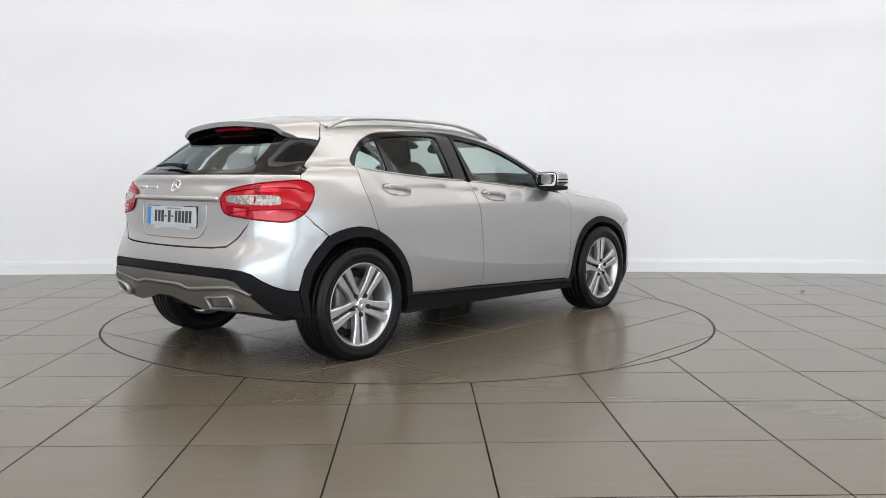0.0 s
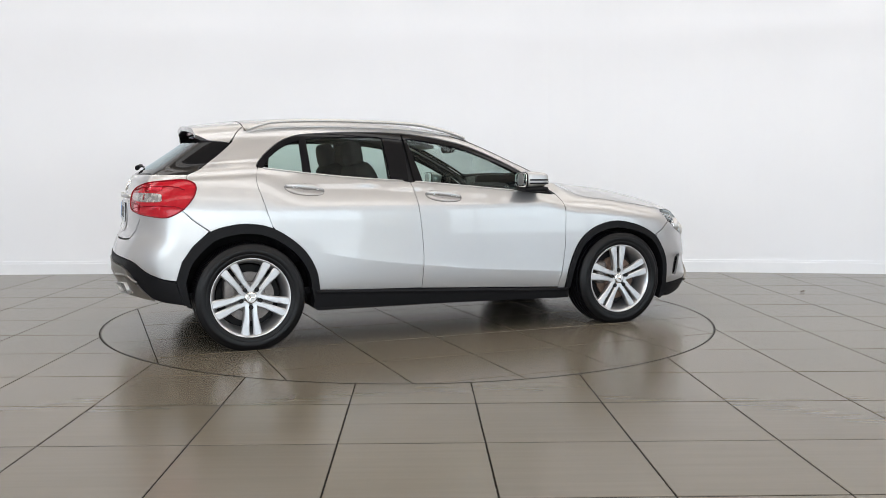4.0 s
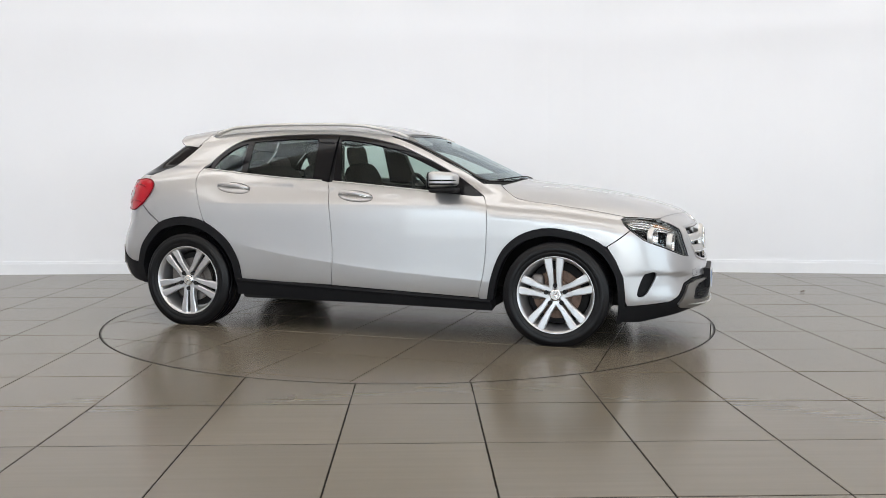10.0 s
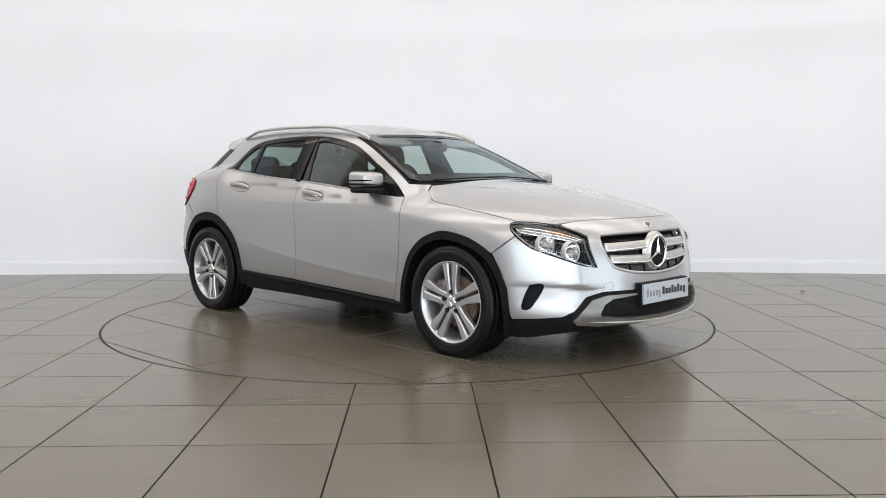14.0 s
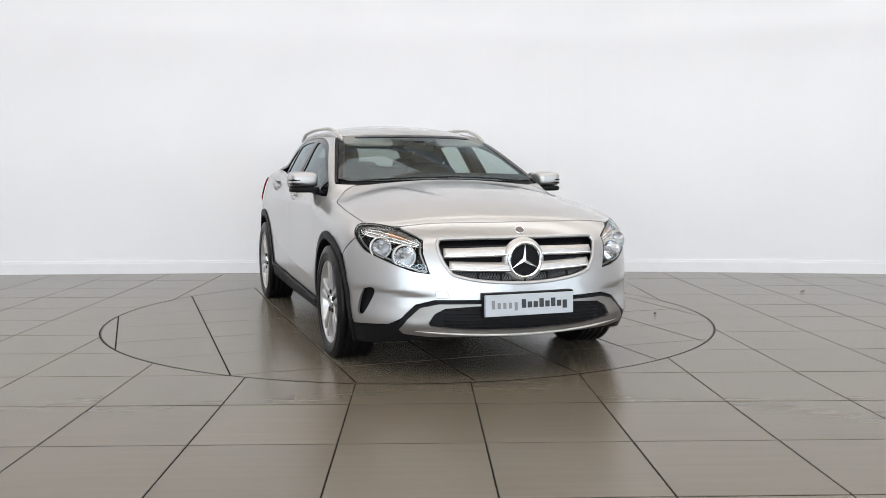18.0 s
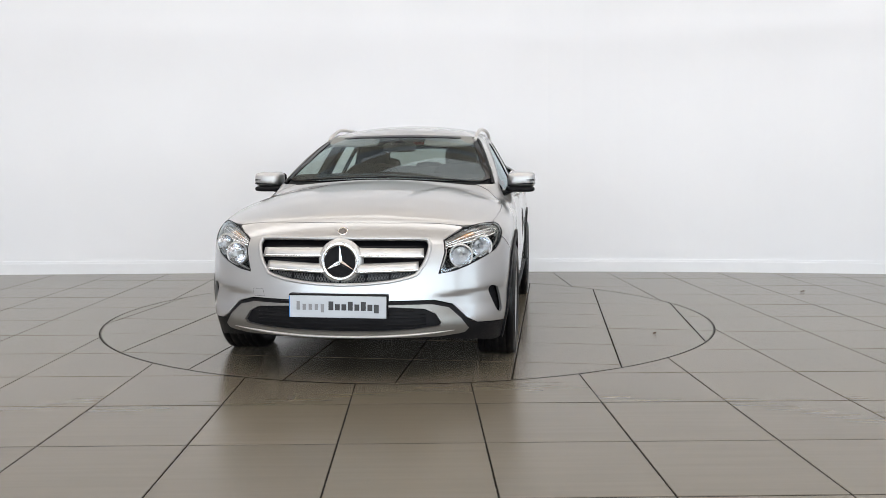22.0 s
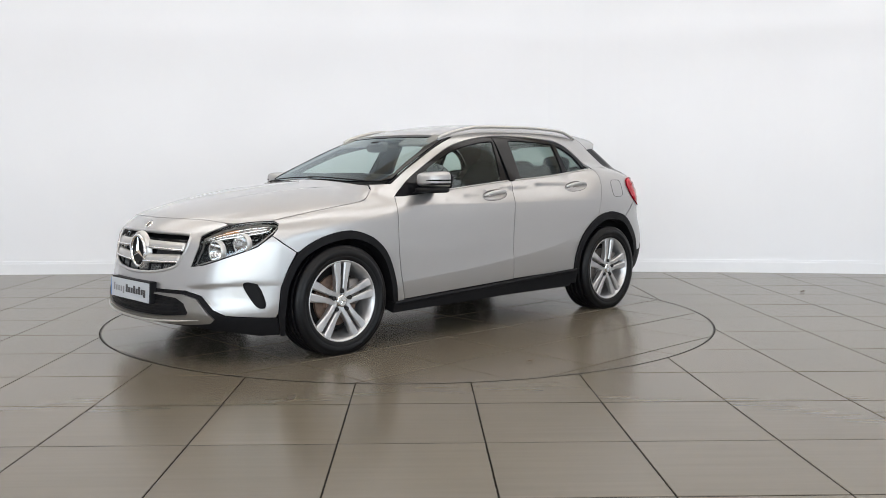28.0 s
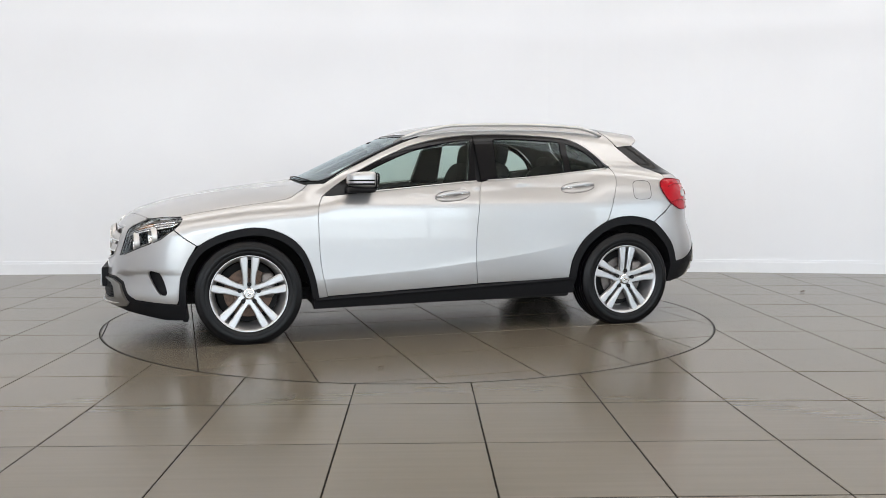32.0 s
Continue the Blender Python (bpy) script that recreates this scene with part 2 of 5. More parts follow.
swept_wall("wall_back", 0.0, 0.2, -0.05, 4.4, WALL, "plain matt white painted showroom wall", "wall")
swept_wall("baseboard", -0.018, 0.0, -0.004, 0.118, SKIRT, "low white painted skirting board", "skirting")
swept_wall("baseboard", -0.010, 0.0, 0.118, 0.142, SKIRT, "thin upper lip of the white skirting", "skirting")
for sx, nm in ((-1, "wall_west"), (1, "wall_east")):
    x0, x1 = min(sx * 9.2, sx * 9.4), max(sx * 9.2, sx * 9.4)
    pieces = [(-12.2, 3.4, -0.05, 4.4)] if sx < 0 else [(-12.2, -11.3, -0.05, 4.4), (-4.5, 3.4, -0.05, 4.4), (-11.3, -4.5, 2.9, 4.4), (-11.3, -4.5, -0.05, 0.35)]
    for y0, y1, z0, z1 in pieces:
        tagged(part(nm, box_bm(x0, x1, y0, y1, z0, z1), WALL, None), "plain white painted side wall", "wall", kind="structure")
side_window = tagged(part("window_2", box_bm(9.26, 9.34, -11.3, -4.5, 0.35, 0.42), FRAME, None), "dark framed side window", "window", kind="structure")
for i in range(5):
    y = -11.26 + i * 6.72 / 4
    part("mullion", box_bm(9.26, 9.34, y - 0.025, y + 0.025, 0.42, 2.9), FRAME, side_window)
    if i < 4:
        part("pane", box_bm(9.297, 9.303, y + 0.025, y + 1.655, 0.42, 2.9), CLEARPANE, side_window).visible_shadow = False
tagged(part("ceiling", box_bm(-9.4, 9.4, -12.2, 3.4, 4.4, 4.5), CEIL, None), "warm beige ceiling", "ceiling", kind="structure")
# unseen troughs added under the ceiling to carry the fill uplights
trough = tagged(new("pendant_light"), "long white trough, unseen, added to carry the fill uplights", "light", "ceiling lights")
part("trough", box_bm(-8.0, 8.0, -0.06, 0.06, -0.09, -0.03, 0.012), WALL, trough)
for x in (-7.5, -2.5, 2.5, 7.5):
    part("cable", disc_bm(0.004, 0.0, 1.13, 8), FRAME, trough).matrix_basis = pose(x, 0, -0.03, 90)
    # glowing strip for the light bars that the car's windows mirror
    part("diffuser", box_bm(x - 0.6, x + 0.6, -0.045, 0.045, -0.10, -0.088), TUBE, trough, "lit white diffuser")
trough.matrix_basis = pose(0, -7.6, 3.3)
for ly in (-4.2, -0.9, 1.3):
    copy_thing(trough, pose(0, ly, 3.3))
# glazed front behind the camera
front = tagged(part("wall_front", box_bm(-9.4, 9.4, -12.2, -12.0, 3.3, 4.4), ABOVE, None), "beige wall above the glazed shopfront", "wall", kind="structure")
tagged(part("wall_front_low", box_bm(-9.4, 9.4, -12.2, -12.0, -0.05, 0.22), WALL, None), "low wall under the glazed shopfront", "wall", kind="structure")
window = tagged(part("window_1", box_bm(-9.2, 9.2, -12.16, -12.04, 0.22, 0.3), FRAME, None), "dark framed glazed shopfront", "window", kind="structure")
for i in range(8):
    x = -9.2 + i * 18.4 / 7
    part("mullion", box_bm(x - 0.025, x + 0.025, -12.16, -12.04, 0.3, 3.3), FRAME, window)
    if i < 7:
        pane = part("pane", box_bm(x + 0.025, x + 18.4 / 7 - 0.025, -12.104, -12.096, 0.3, 3.3), CLEARPANE, window)
        pane.visible_shadow = False

# ---- the car's body form ----
# x forward from the middle of the wheelbase, y to the car's left, z up from the ground
def spline(xs, ys):
    """Natural cubic spline through the knots, straight beyond them."""
    xs, ys = np.array(xs, float), np.array(ys, float)
    n, h = len(xs), np.diff(xs)
    A, r = np.eye(n), np.zeros(n)
    for i in range(1, n - 1):
        A[i, i - 1], A[i, i], A[i, i + 1] = h[i - 1], 2 * (h[i - 1] + h[i]), h[i]
        r[i] = 6 * ((ys[i + 1] - ys[i]) / h[i] - (ys[i] - ys[i - 1]) / h[i - 1])
    m = np.linalg.solve(A, r)

    def at(x):
        x = np.clip(x, xs[0], xs[-1])
        i = np.clip(np.searchsorted(xs, x) - 1, 0, n - 2)
        a, b = (xs[i + 1] - x) / h[i], (x - xs[i]) / h[i]
        return a * ys[i] + b * ys[i + 1] + ((a ** 3 - a) * m[i] + (b ** 3 - b) * m[i + 1]) * h[i] ** 2 / 6
    return at


def step01(t):
    t = np.clip(t, 0, 1)
    return t * t * (3 - 2 * t)


def rmax(a, b, r):
    return np.minimum(-r, np.maximum(a, b)) + np.hypot(np.maximum(a + r, 0), np.maximum(b + r, 0))


def smin(a, b, k):
    h = np.clip(0.5 + 0.5 * (b - a) / k, 0, 1)
    return b + (a - b) * h - k * h * (1 - h)


plan = spline([-2.25, -1.95, -1.7, -1.35, -0.9, 0, 0.9, 1.35, 1.7, 2.0, 2.3], [0.72, 0.82, 0.872, 0.897, 0.888, 0.888, 0.888, 0.900, 0.882, 0.84, 0.76])
flank = spline([0.15, 0.25, 0.35, 0.45, 0.6, 0.75, 0.9, 1.0, 1.08, 1.2], [-0.045, -0.022, -0.006, 0.001, 0.003, 0.0, -0.010, -0.035, -0.068, -0.14])
nose = spline([0.15, 0.22, 0.30, 0.40, 0.5, 0.6, 0.7, 0.78, 0.9], [2.20, 2.255, 2.285, 2.275, 2.262, 2.245, 2.222, 2.19, 2.12])
tail = spline([0.2, 0.30, 0.4, 0.5, 0.6, 0.66, 0.72, 0.85, 0.95, 1.05, 1.15], [-1.96, -2.05, -2.11, -2.14, -2.135, -2.115, -2.085, -2.065, -2.055, -2.015, -1.955])
bonnet = spline([-2.2, -1.75, -1.4, -0.5, 0.3, 0.6, 0.91, 1.04, 1.2, 1.43, 1.64, 1.86, 2.0, 2.13, 2.3], [1.13, 1.14, 1.17, 1.20, 1.16, 1.11, 1.072, 1.057, 1.040, 1.01, 0.978, 0.930, 0.888, 0.838, 0.75])
belt_w = spline([-2.0, -1.6, -1.3, -1.0, -0.3, 0.4, 0.8, 1.1], [0.655, 0.715, 0.755, 0.782, 0.80, 0.785, 0.752, 0.71])
roof_z = spline([-2.0, -1.65, -1.4, -1.1, -0.8, -0.5, -0.25, 0.0, 0.3, 0.6], [1.375, 1.434, 1.468, 1.493, 1.504, 1.500, 1.486, 1.458, 1.398, 1.30])
crease_z = spline([-1.0, -0.86, -0.63, -0.44, -0.05, 0.13, 0.517, 0.864, 0.95], [0.622, 0.592, 0.549, 0.522, 0.478, 0.459, 0.430, 0.407, 0.402])
SHOULDER_Z = 0.898


def lower_form(x, y, z):
    ay = np.abs(y)
    fade = step01((x + 1.05) / 0.45) * step01((1.0 - x) / 0.18)
    under = crease_z(x) - z
    scoop = 0.022 * 0.004 * np.logaddexp(0, np.minimum(under / 0.004, 120)) * fade
    ridge = 0.0068 * np.exp(-np.abs(under) / 0.065) * fade * (under < 0) + 0.0068 * fade * (under >= 0)
    shoulder = 0.24 * 0.003 * np.logaddexp(0, np.minimum((z - SHOULDER_Z) / 0.003, 120)) * step01((x + 1.3) / 0.35) * step01((1.5 - x) / 0.3)
    side = ay - (plan(x) + flank(z) - scoop + ridge - shoulder)
    brow_z = 0.474 + 0.02 * step01((ay - 0.55) / 0.25)
    hollow = 0.013 * step01((brow_z - z) / 0.034) * step01((z - 0.30) / 0.10) * step01((ay - 0.46) / 0.16)
    front = x - (nose(z) - 0.42 * ay ** 2.3 - hollow)
    rear = tail(z) + 0.20 * ay ** 2.4 - x
    rib = 0.010 * step01((ay - 0.42 + 0.30 * (x - 1.0)) / 0.09) * step01((x - 0.98) / 0.35) * step01((1.95 - x) / 0.6)
    crown = 0.03 + 0.97 * step01((x - 0.35) / 0.6)
    top = z - (bonnet(x) - crown * (0.16 * ay ** 2 + 0.05 * ay ** 4) + rib)
    g = rmax(side, front, 0.20)
    g = rmax(g, rear, 0.17)
    return rmax(g, top, 0.09)


def cabin_form(x, y, z, back=True):
    ay = np.abs(y)
    side = ay - (belt_w(x) - 0.47 * (z - 1.05) - 0.25 * (z - 1.05) ** 2)
    top = z - (roof_z(x) - 0.185 * ay ** 2)
    screen = (z - (1.531 - 0.486 * (x + 0.25 * ay ** 2))) * 0.9
    g = rmax(side, top, 0.09)
    g = rmax(g, screen, 0.05)
    if back:
        g = rmax(g, 0.8 * (z - (1.11 + 0.69 * (x + 1.975 - 0.20 * ay ** 2 - 0.5 * ay ** 6))), 0.05)
    return np.maximum(g, np.interp(x, [-1.5, -1.2, -0.7, -0.27, 0.33, 0.58, 0.84], [1.075, 1.04, 1.045, 1.02, 0.97, 0.945, 0.90]) - z)


def glass_form(x, y, z):
    return rmax(np.abs(y) - (belt_w(x) - 0.47 * (z - 1.05) - 0.25 * (z - 1.05) ** 2), z - (roof_z(x) - 0.185 * y ** 2), 0.09)


def body_form(x, y, z):
    return smin(lower_form(x, y, z), cabin_form(x, y, z), 0.04)


def roof_form(x, y, z):
    return cabin_form(x, y, z, False)


CF, CR = 1.25, -1.20    # plan centres of the fan rays that meet the wrapped front and rear


def rays(view, uv):
    """Start and direction of the rays through the view's plane points."""
    u, v = uv[:, 0], uv[:, 1]
    o, zero = np.ones_like(u), np.zeros_like(u)
    if view == "side":                       # u = x, v = z, right side (y < 0)
        return np.c_[u, -1.25 * o, v], np.c_[zero, o, zero], 1.2
    if view == "front":                      # u = y, v = z
        return np.c_[2.7 * o, u, v], np.c_[-o, zero, zero], 1.4
    if view == "rear":
        return np.c_[-2.6 * o, u, v], np.c_[o, zero, zero], 1.3
    if view == "top":                        # u = x, v = y
        return np.c_[u, v, 1.9 * o], np.c_[zero, zero, -o], 1.5
    sign, c = (1, CF) if view == "fan_front" else (-1, CR)   # u = angle in radians to the right side, v = z
    d = np.c_[sign * np.cos(u), -np.sin(u), zero]
    return np.c_[c * o, zero, v] + 1.5 * d, -d, 1.45


def onto(view, uv, form=body_form, off=0.0):
    """Points and normals where the view's rays meet the form."""
    uv = np.asarray(uv, float)
    s, d, far = rays(view, uv)
    lo, hi = np.zeros(len(uv)), np.full(len(uv), far)
    steps = np.linspace(0, far, 60)
    val = np.array([form(*(s + d * t).T) for t in steps])
    hit = val < 0
    first = np.where(hit.any(axis=0), hit.argmax(axis=0), 59)
    hi = steps[first]
    lo = steps[np.maximum(first - 1, 0)]
    for _ in range(26):
        mid = (lo + hi) / 2
        neg = form(*(s + d * mid[:, None]).T) < 0
        hi, lo = np.where(neg, mid, hi), np.where(neg, lo, mid)
    p = s + d * hi[:, None]
    e = 0.0015
    n = np.c_[form(p[:, 0] + e, p[:, 1], p[:, 2]) - form(p[:, 0] - e, p[:, 1], p[:, 2]),
              form(p[:, 0], p[:, 1] + e, p[:, 2]) - form(p[:, 0], p[:, 1] - e, p[:, 2]),
              form(p[:, 0], p[:, 1], p[:, 2] + e) - form(p[:, 0], p[:, 1], p[:, 2] - e)]
    n /= np.linalg.norm(n, axis=1)[:, None] + 1e-12
    return p + n * off, n


def curve(pts, n=6):
    """A smooth line through the points."""
    p = [Vector(q) for q in pts]
    p = [2 * p[0] - p[1], *p, 2 * p[-1] - p[-2]]
    out = []
    for i in range(1, len(p) - 2):
        a, b, c, d = p[i - 1:i + 3]
        for k in range(n):
            t = k / n
            out.append(tuple(0.5 * (2 * b + (c - a) * t + (2 * a - 5 * b + 4 * c - d) * t * t + (3 * b - a - 3 * c + d) * t ** 3)))
    return out + [tuple(p[-2])]


def dense(loop, step):
    out = []
    for i, a in enumerate(loop):
        a, b = np.array(a, float), np.array(loop[(i + 1) % len(loop)], float)
        d = np.linalg.norm(b - a)
        if d < 1e-5:
            continue
        k = max(1, int(np.ceil(d / step)))
        out += [a + (b - a) * j / k for j in range(k)]
    return np.array(out)


def inset(loop, d):
    """The closed loop drawn inwards by d."""
    loop = np.asarray(loop, float)
    a, b = np.roll(loop, 1, axis=0), np.roll(loop, -1, axis=0)
    area = np.sum(loop[:, 0] * b[:, 1] - loop[:, 1] * b[:, 0])
    t1, t2 = loop - a, b - loop
    t1 /= np.linalg.norm(t1, axis=1)[:, None] + 1e-12
    t2 /= np.linalg.norm(t2, axis=1)[:, None] + 1e-12
    n = np.c_[-(t1 + t2)[:, 1], (t1 + t2)[:, 0]]
    n /= np.linalg.norm(n, axis=1)[:, None] + 1e-9
    k = np.clip(1 / np.maximum(0.35, (n * np.c_[-t1[:, 1], t1[:, 0]]).sum(axis=1)), 1, 1.8)
    return loop + n * (d * k * np.sign(area))[:, None]


def panel(name, loops, view, material, parent, side=0, off=0.0, deep=0.014, step=0.03, gap=0.0022, form=body_form, label=""):
    """A sheet on the body form inside loops[0] and outside the others, with its edge folded in by deep. side: 1 mirrors it to the left."""
    made = []
    for i, loop in enumerate(loops):
        q = dense(loop, step * 0.6)
        if gap:
            q = inset(q, gap if i == 0 else -gap)
        made.append(q)
    lo, hi = made[0].min(axis=0), made[0].max(axis=0)
    gx, gy = np.meshgrid(np.arange(lo[0] + step / 2, hi[0], step), np.arange(lo[1] + step / 2, hi[1], step))
    pts = np.c_[gx.ravel(), gy.ravel()]
    if len(pts):
        keep = inside(pts, made[0])
        for hole in made[1:]:
            keep &= ~inside(pts, hole)
        pts = pts[keep]
        rim = np.concatenate(made)
        if len(pts):
            near = np.array([np.min(np.sum((rim - p) ** 2, axis=1)) for p in pts])
            pts = pts[near > (0.45 * step) ** 2]
    if view == "side" and form is body_form and lo[1] < 0.9 < hi[1] + 0.4:
        xs = np.arange(lo[0], hi[0], step * 0.5)
        lines = []
        for d in (-0.012, -0.006, -0.002, 0.002, 0.006, 0.012):
            lines += [np.c_[xs, np.full_like(xs, SHOULDER_Z + d)], np.c_[xs, crease_z(xs) + d]]
        lines = np.concatenate(lines)
        ok = inside(lines, made[0])
        for hole in made[1:]:
            ok &= ~inside(lines, hole)
        lines = lines[ok]
        if len(lines):
            rim = np.concatenate(made)
            lines = lines[[np.min(np.sum((rim - q) ** 2, axis=1)) > 0.004 ** 2 for q in lines]]
        if len(lines) and len(pts):
            c1, c2 = np.abs(pts[:, 1] - SHOULDER_Z), np.abs(pts[:, 1] - crease_z(pts[:, 0]))
            pts = np.concatenate([pts[(c1 > 0.018) & (c2 > 0.018)], lines])
    v, f = cdt(pts, made)
    p, n = onto(view, v, form, off)
    e1, e2 = p[f[:, 1]] - p[f[:, 0]], p[f[:, 2]] - p[f[:, 0]]
    if np.sum(np.cross(e1, e2) * n[f[:, 0]]) < 0:
        f = f[:, ::-1]
    verts, norms, faces = [*p], [*n], [tuple(int(i) for i in t) for t in f]
    if deep:
        for a, b in boundary(f):
            k = len(verts)
            w = np.cross(p[b] - p[a], n[a])
            w /= np.linalg.norm(w) + 1e-12
            verts += [p[a], p[b], p[b] - n[b] * deep, p[a] - n[a] * deep]
            norms += [w] * 4
            faces.append((k, k + 3, k + 2, k + 1))
    verts, norms = np.array(verts), np.array(norms)
    if side:
        verts[:, 1] *= -1
        norms[:, 1] *= -1
        faces = [t[::-1] for t in faces]
    return mesh_object(name, verts, faces, material, parent, True, label, norms)


def fan(view, pts):
    """Plan points (x, y, z) as the angle and height of the fan rays."""
    sign, c = (1, CF) if view == "fan_front" else (-1, CR)
    return [(math.atan2(-y, sign * (x - c)), z) for x, y, z in pts]


def sweep(name, path, profile, material, parent, side=0, label="", up=(0, 0, 1), closed=False, caps=True, taper=None):
    """A bar along the path; profile: its (across, up) outline. taper: scale at each path point."""
    path = np.array(path, float)
    n = len(path)
    verts, faces, k = [], [], len(profile)
    for i in range(n):
        a = path[(i - 1) % n] if closed or i else path[0]
        b = path[(i + 1) % n] if closed or i < n - 1 else path[-1]
        t = (b - a) / (np.linalg.norm(b - a) + 1e-12)
        r = np.cross(t, up)
        r /= np.linalg.norm(r) + 1e-12
        w = np.cross(r, t)
        s = taper[i] if taper else 1
        verts += [path[i] + s * (r * q[0] + w * q[1]) for q in profile]
    m = n if closed else n - 1
    for i in range(m):
        a, b = i * k, (i + 1) % n * k
        faces += [(a + j, a + (j + 1) % k, b + (j + 1) % k, b + j) for j in range(k)]
    if caps and not closed:
        faces += [tuple(range(k))[::-1], tuple((n - 1) * k + j for j in range(k))]
    bm = bmesh.new()
    vs = [bm.verts.new((q[0], -q[1] if side else q[1], q[2])) for q in verts]
    for q in faces:
        bm.faces.new([vs[j] for j in q])
    return part(name, bm, material, parent, label, True)


def oval(a, b, n=10):
    return [(a * math.cos(2 * math.pi * i / n), b * math.sin(2 * math.pi * i / n)) for i in range(n)]


# ---- the car ----
CAR_AT = (-0.045, -0.034)     # the car's middle on the turntable
car = tagged(new("car"), "silver compact crossover car with black lower cladding, parked on the turntable", "car")

# seams in the side view (x, z)
S_FENDER = [(0.80, 1.043), (0.835, 0.99), (0.872, 0.93), (0.892, 0.88), (0.897, 0.83), (0.896, 0.75), (0.892, 0.597), (0.874, 0.443), (0.84, 0.291)]
S_B = [(-0.268, 1.060), (-0.245, 0.984), (-0.224, 0.85), (-0.206, 0.679), (-0.199, 0.525), (-0.212, 0.336)]
S_REAR = [(-1.278, 1.148), (-1.297, 1.098), (-1.299, 1.041), (-1.271, 0.947), (-1.236, 0.833), (-1.211, 0.765)]
ARCH_F = [(0.897, 0.276), (0.931, 0.443), (0.995, 0.598), (1.091, 0.694), (1.206, 0.744), (1.311, 0.759), (1.419, 0.747), (1.537, 0.715), (1.655, 0.652), (1.726, 0.565), (1.776, 0.450), (1.791, 0.270)]
ARCH_R = [(-1.800, 0.449), (-1.763, 0.57), (-1.692, 0.665), (-1.589, 0.752), (-1.457, 0.789), (-1.345, 0.793), (-1.233, 0.77), (-1.122, 0.712), (-1.012, 0.617), (-0.938, 0.49), (-0.912, 0.352)]
BELT = [(-1.278, 1.146), (-1.09, 1.124), (-0.825, 1.096), (-0.578, 1.075), (-0.268, 1.056), (-0.06, 1.040), (0.326, 1.005), (0.578, 0.981), (0.840, 0.955)]
DLO = [(-1.285, 1.159), (-1.218, 1.233), (-1.121, 1.309), (-1.024, 1.352), (-0.909, 1.371), (-0.601, 1.388), (-0.292, 1.385), (-0.06, 1.362), (0.174, 1.312), (0.33, 1.254), (0.525, 1.163), (0.70, 1.068), (0.850, 0.962)]
TG_SIDE = [(-1.318, 1.421), (-1.361, 1.388), (-1.398, 1.340), (-1.420, 1.304), (-1.525, 1.213), (-1.635, 1.135), (-1.700, 1.106), (-1.722, 1.087), (-1.718, 1.066)]
HOOD_EDGE = [(0.939, 0.630), (0.965, 0.675), (1.0, 0.714), (1.083, 0.770), (1.20, 0.802), (1.41, 0.810), (1.60, 0.804), (1.72, 0.794), (1.785, 0.783)]   # (x, y) from above

cF, cB, cR = curve(S_FENDER), curve(S_B), curve(S_REAR)
aF, aR, belt, dlo, tgs = curve(ARCH_F), curve(ARCH_R), curve(BELT), curve(DLO, 8), curve(TG_SIDE)
hood_edge = curve(HOOD_EDGE)
hood3, _ = onto("top", np.array([(x, -y) for x, y in hood_edge]))


def below(line, x):
    q = np.array(line)
    o = np.argsort(q[:, 0])
    return float(np.interp(x, q[o, 0], q[o, 1]))


def cut(line, lo=-9, hi=9):
    return [p for p in line if lo <= p[0] <= hi]


def handle_cup(cx, cz, slope):
    """The rim of a door handle's recess in the side view."""
    return [(cx + 0.128 * math.copysign(abs(math.cos(a)) ** 0.85, math.cos(a)), cz + slope * 0.128 * math.cos(a) + 0.036 * math.sin(a)) for a in np.linspace(0, 2 * math.pi, 36, endpoint=False)]


CUP_F, CUP_R = handle_cup(-0.040, 0.953, -0.10), handle_cup(-0.995, 1.005, -0.11)


def dish(name, loop, material, parent, side):
    """A shallow smooth hollow inside the loop on the body side."""
    loop = np.asarray(loop)
    c = loop.mean(axis=0)
    verts, faces, n = [], [], len(loop)
    for k, d in ((1.0, 0.0005), (0.96, 0.005), (0.85, 0.012), (0.6, 0.019), (0.3, 0.022), (0.02, 0.0225)):
        p, _ = onto("side", c + (loop - c) * k, body_form, -d)
        verts += [(q[0], -q[1] if side else q[1], q[2]) for q in p]
    for r in range(5):
        faces += [(r * n + i, r * n + (i + 1) % n, (r + 1) * n + (i + 1) % n, (r + 1) * n + i) for i in range(n)]
    if side:
        faces = [f[::-1] for f in faces]
    return mesh_object(name, verts, faces, material, parent, True)


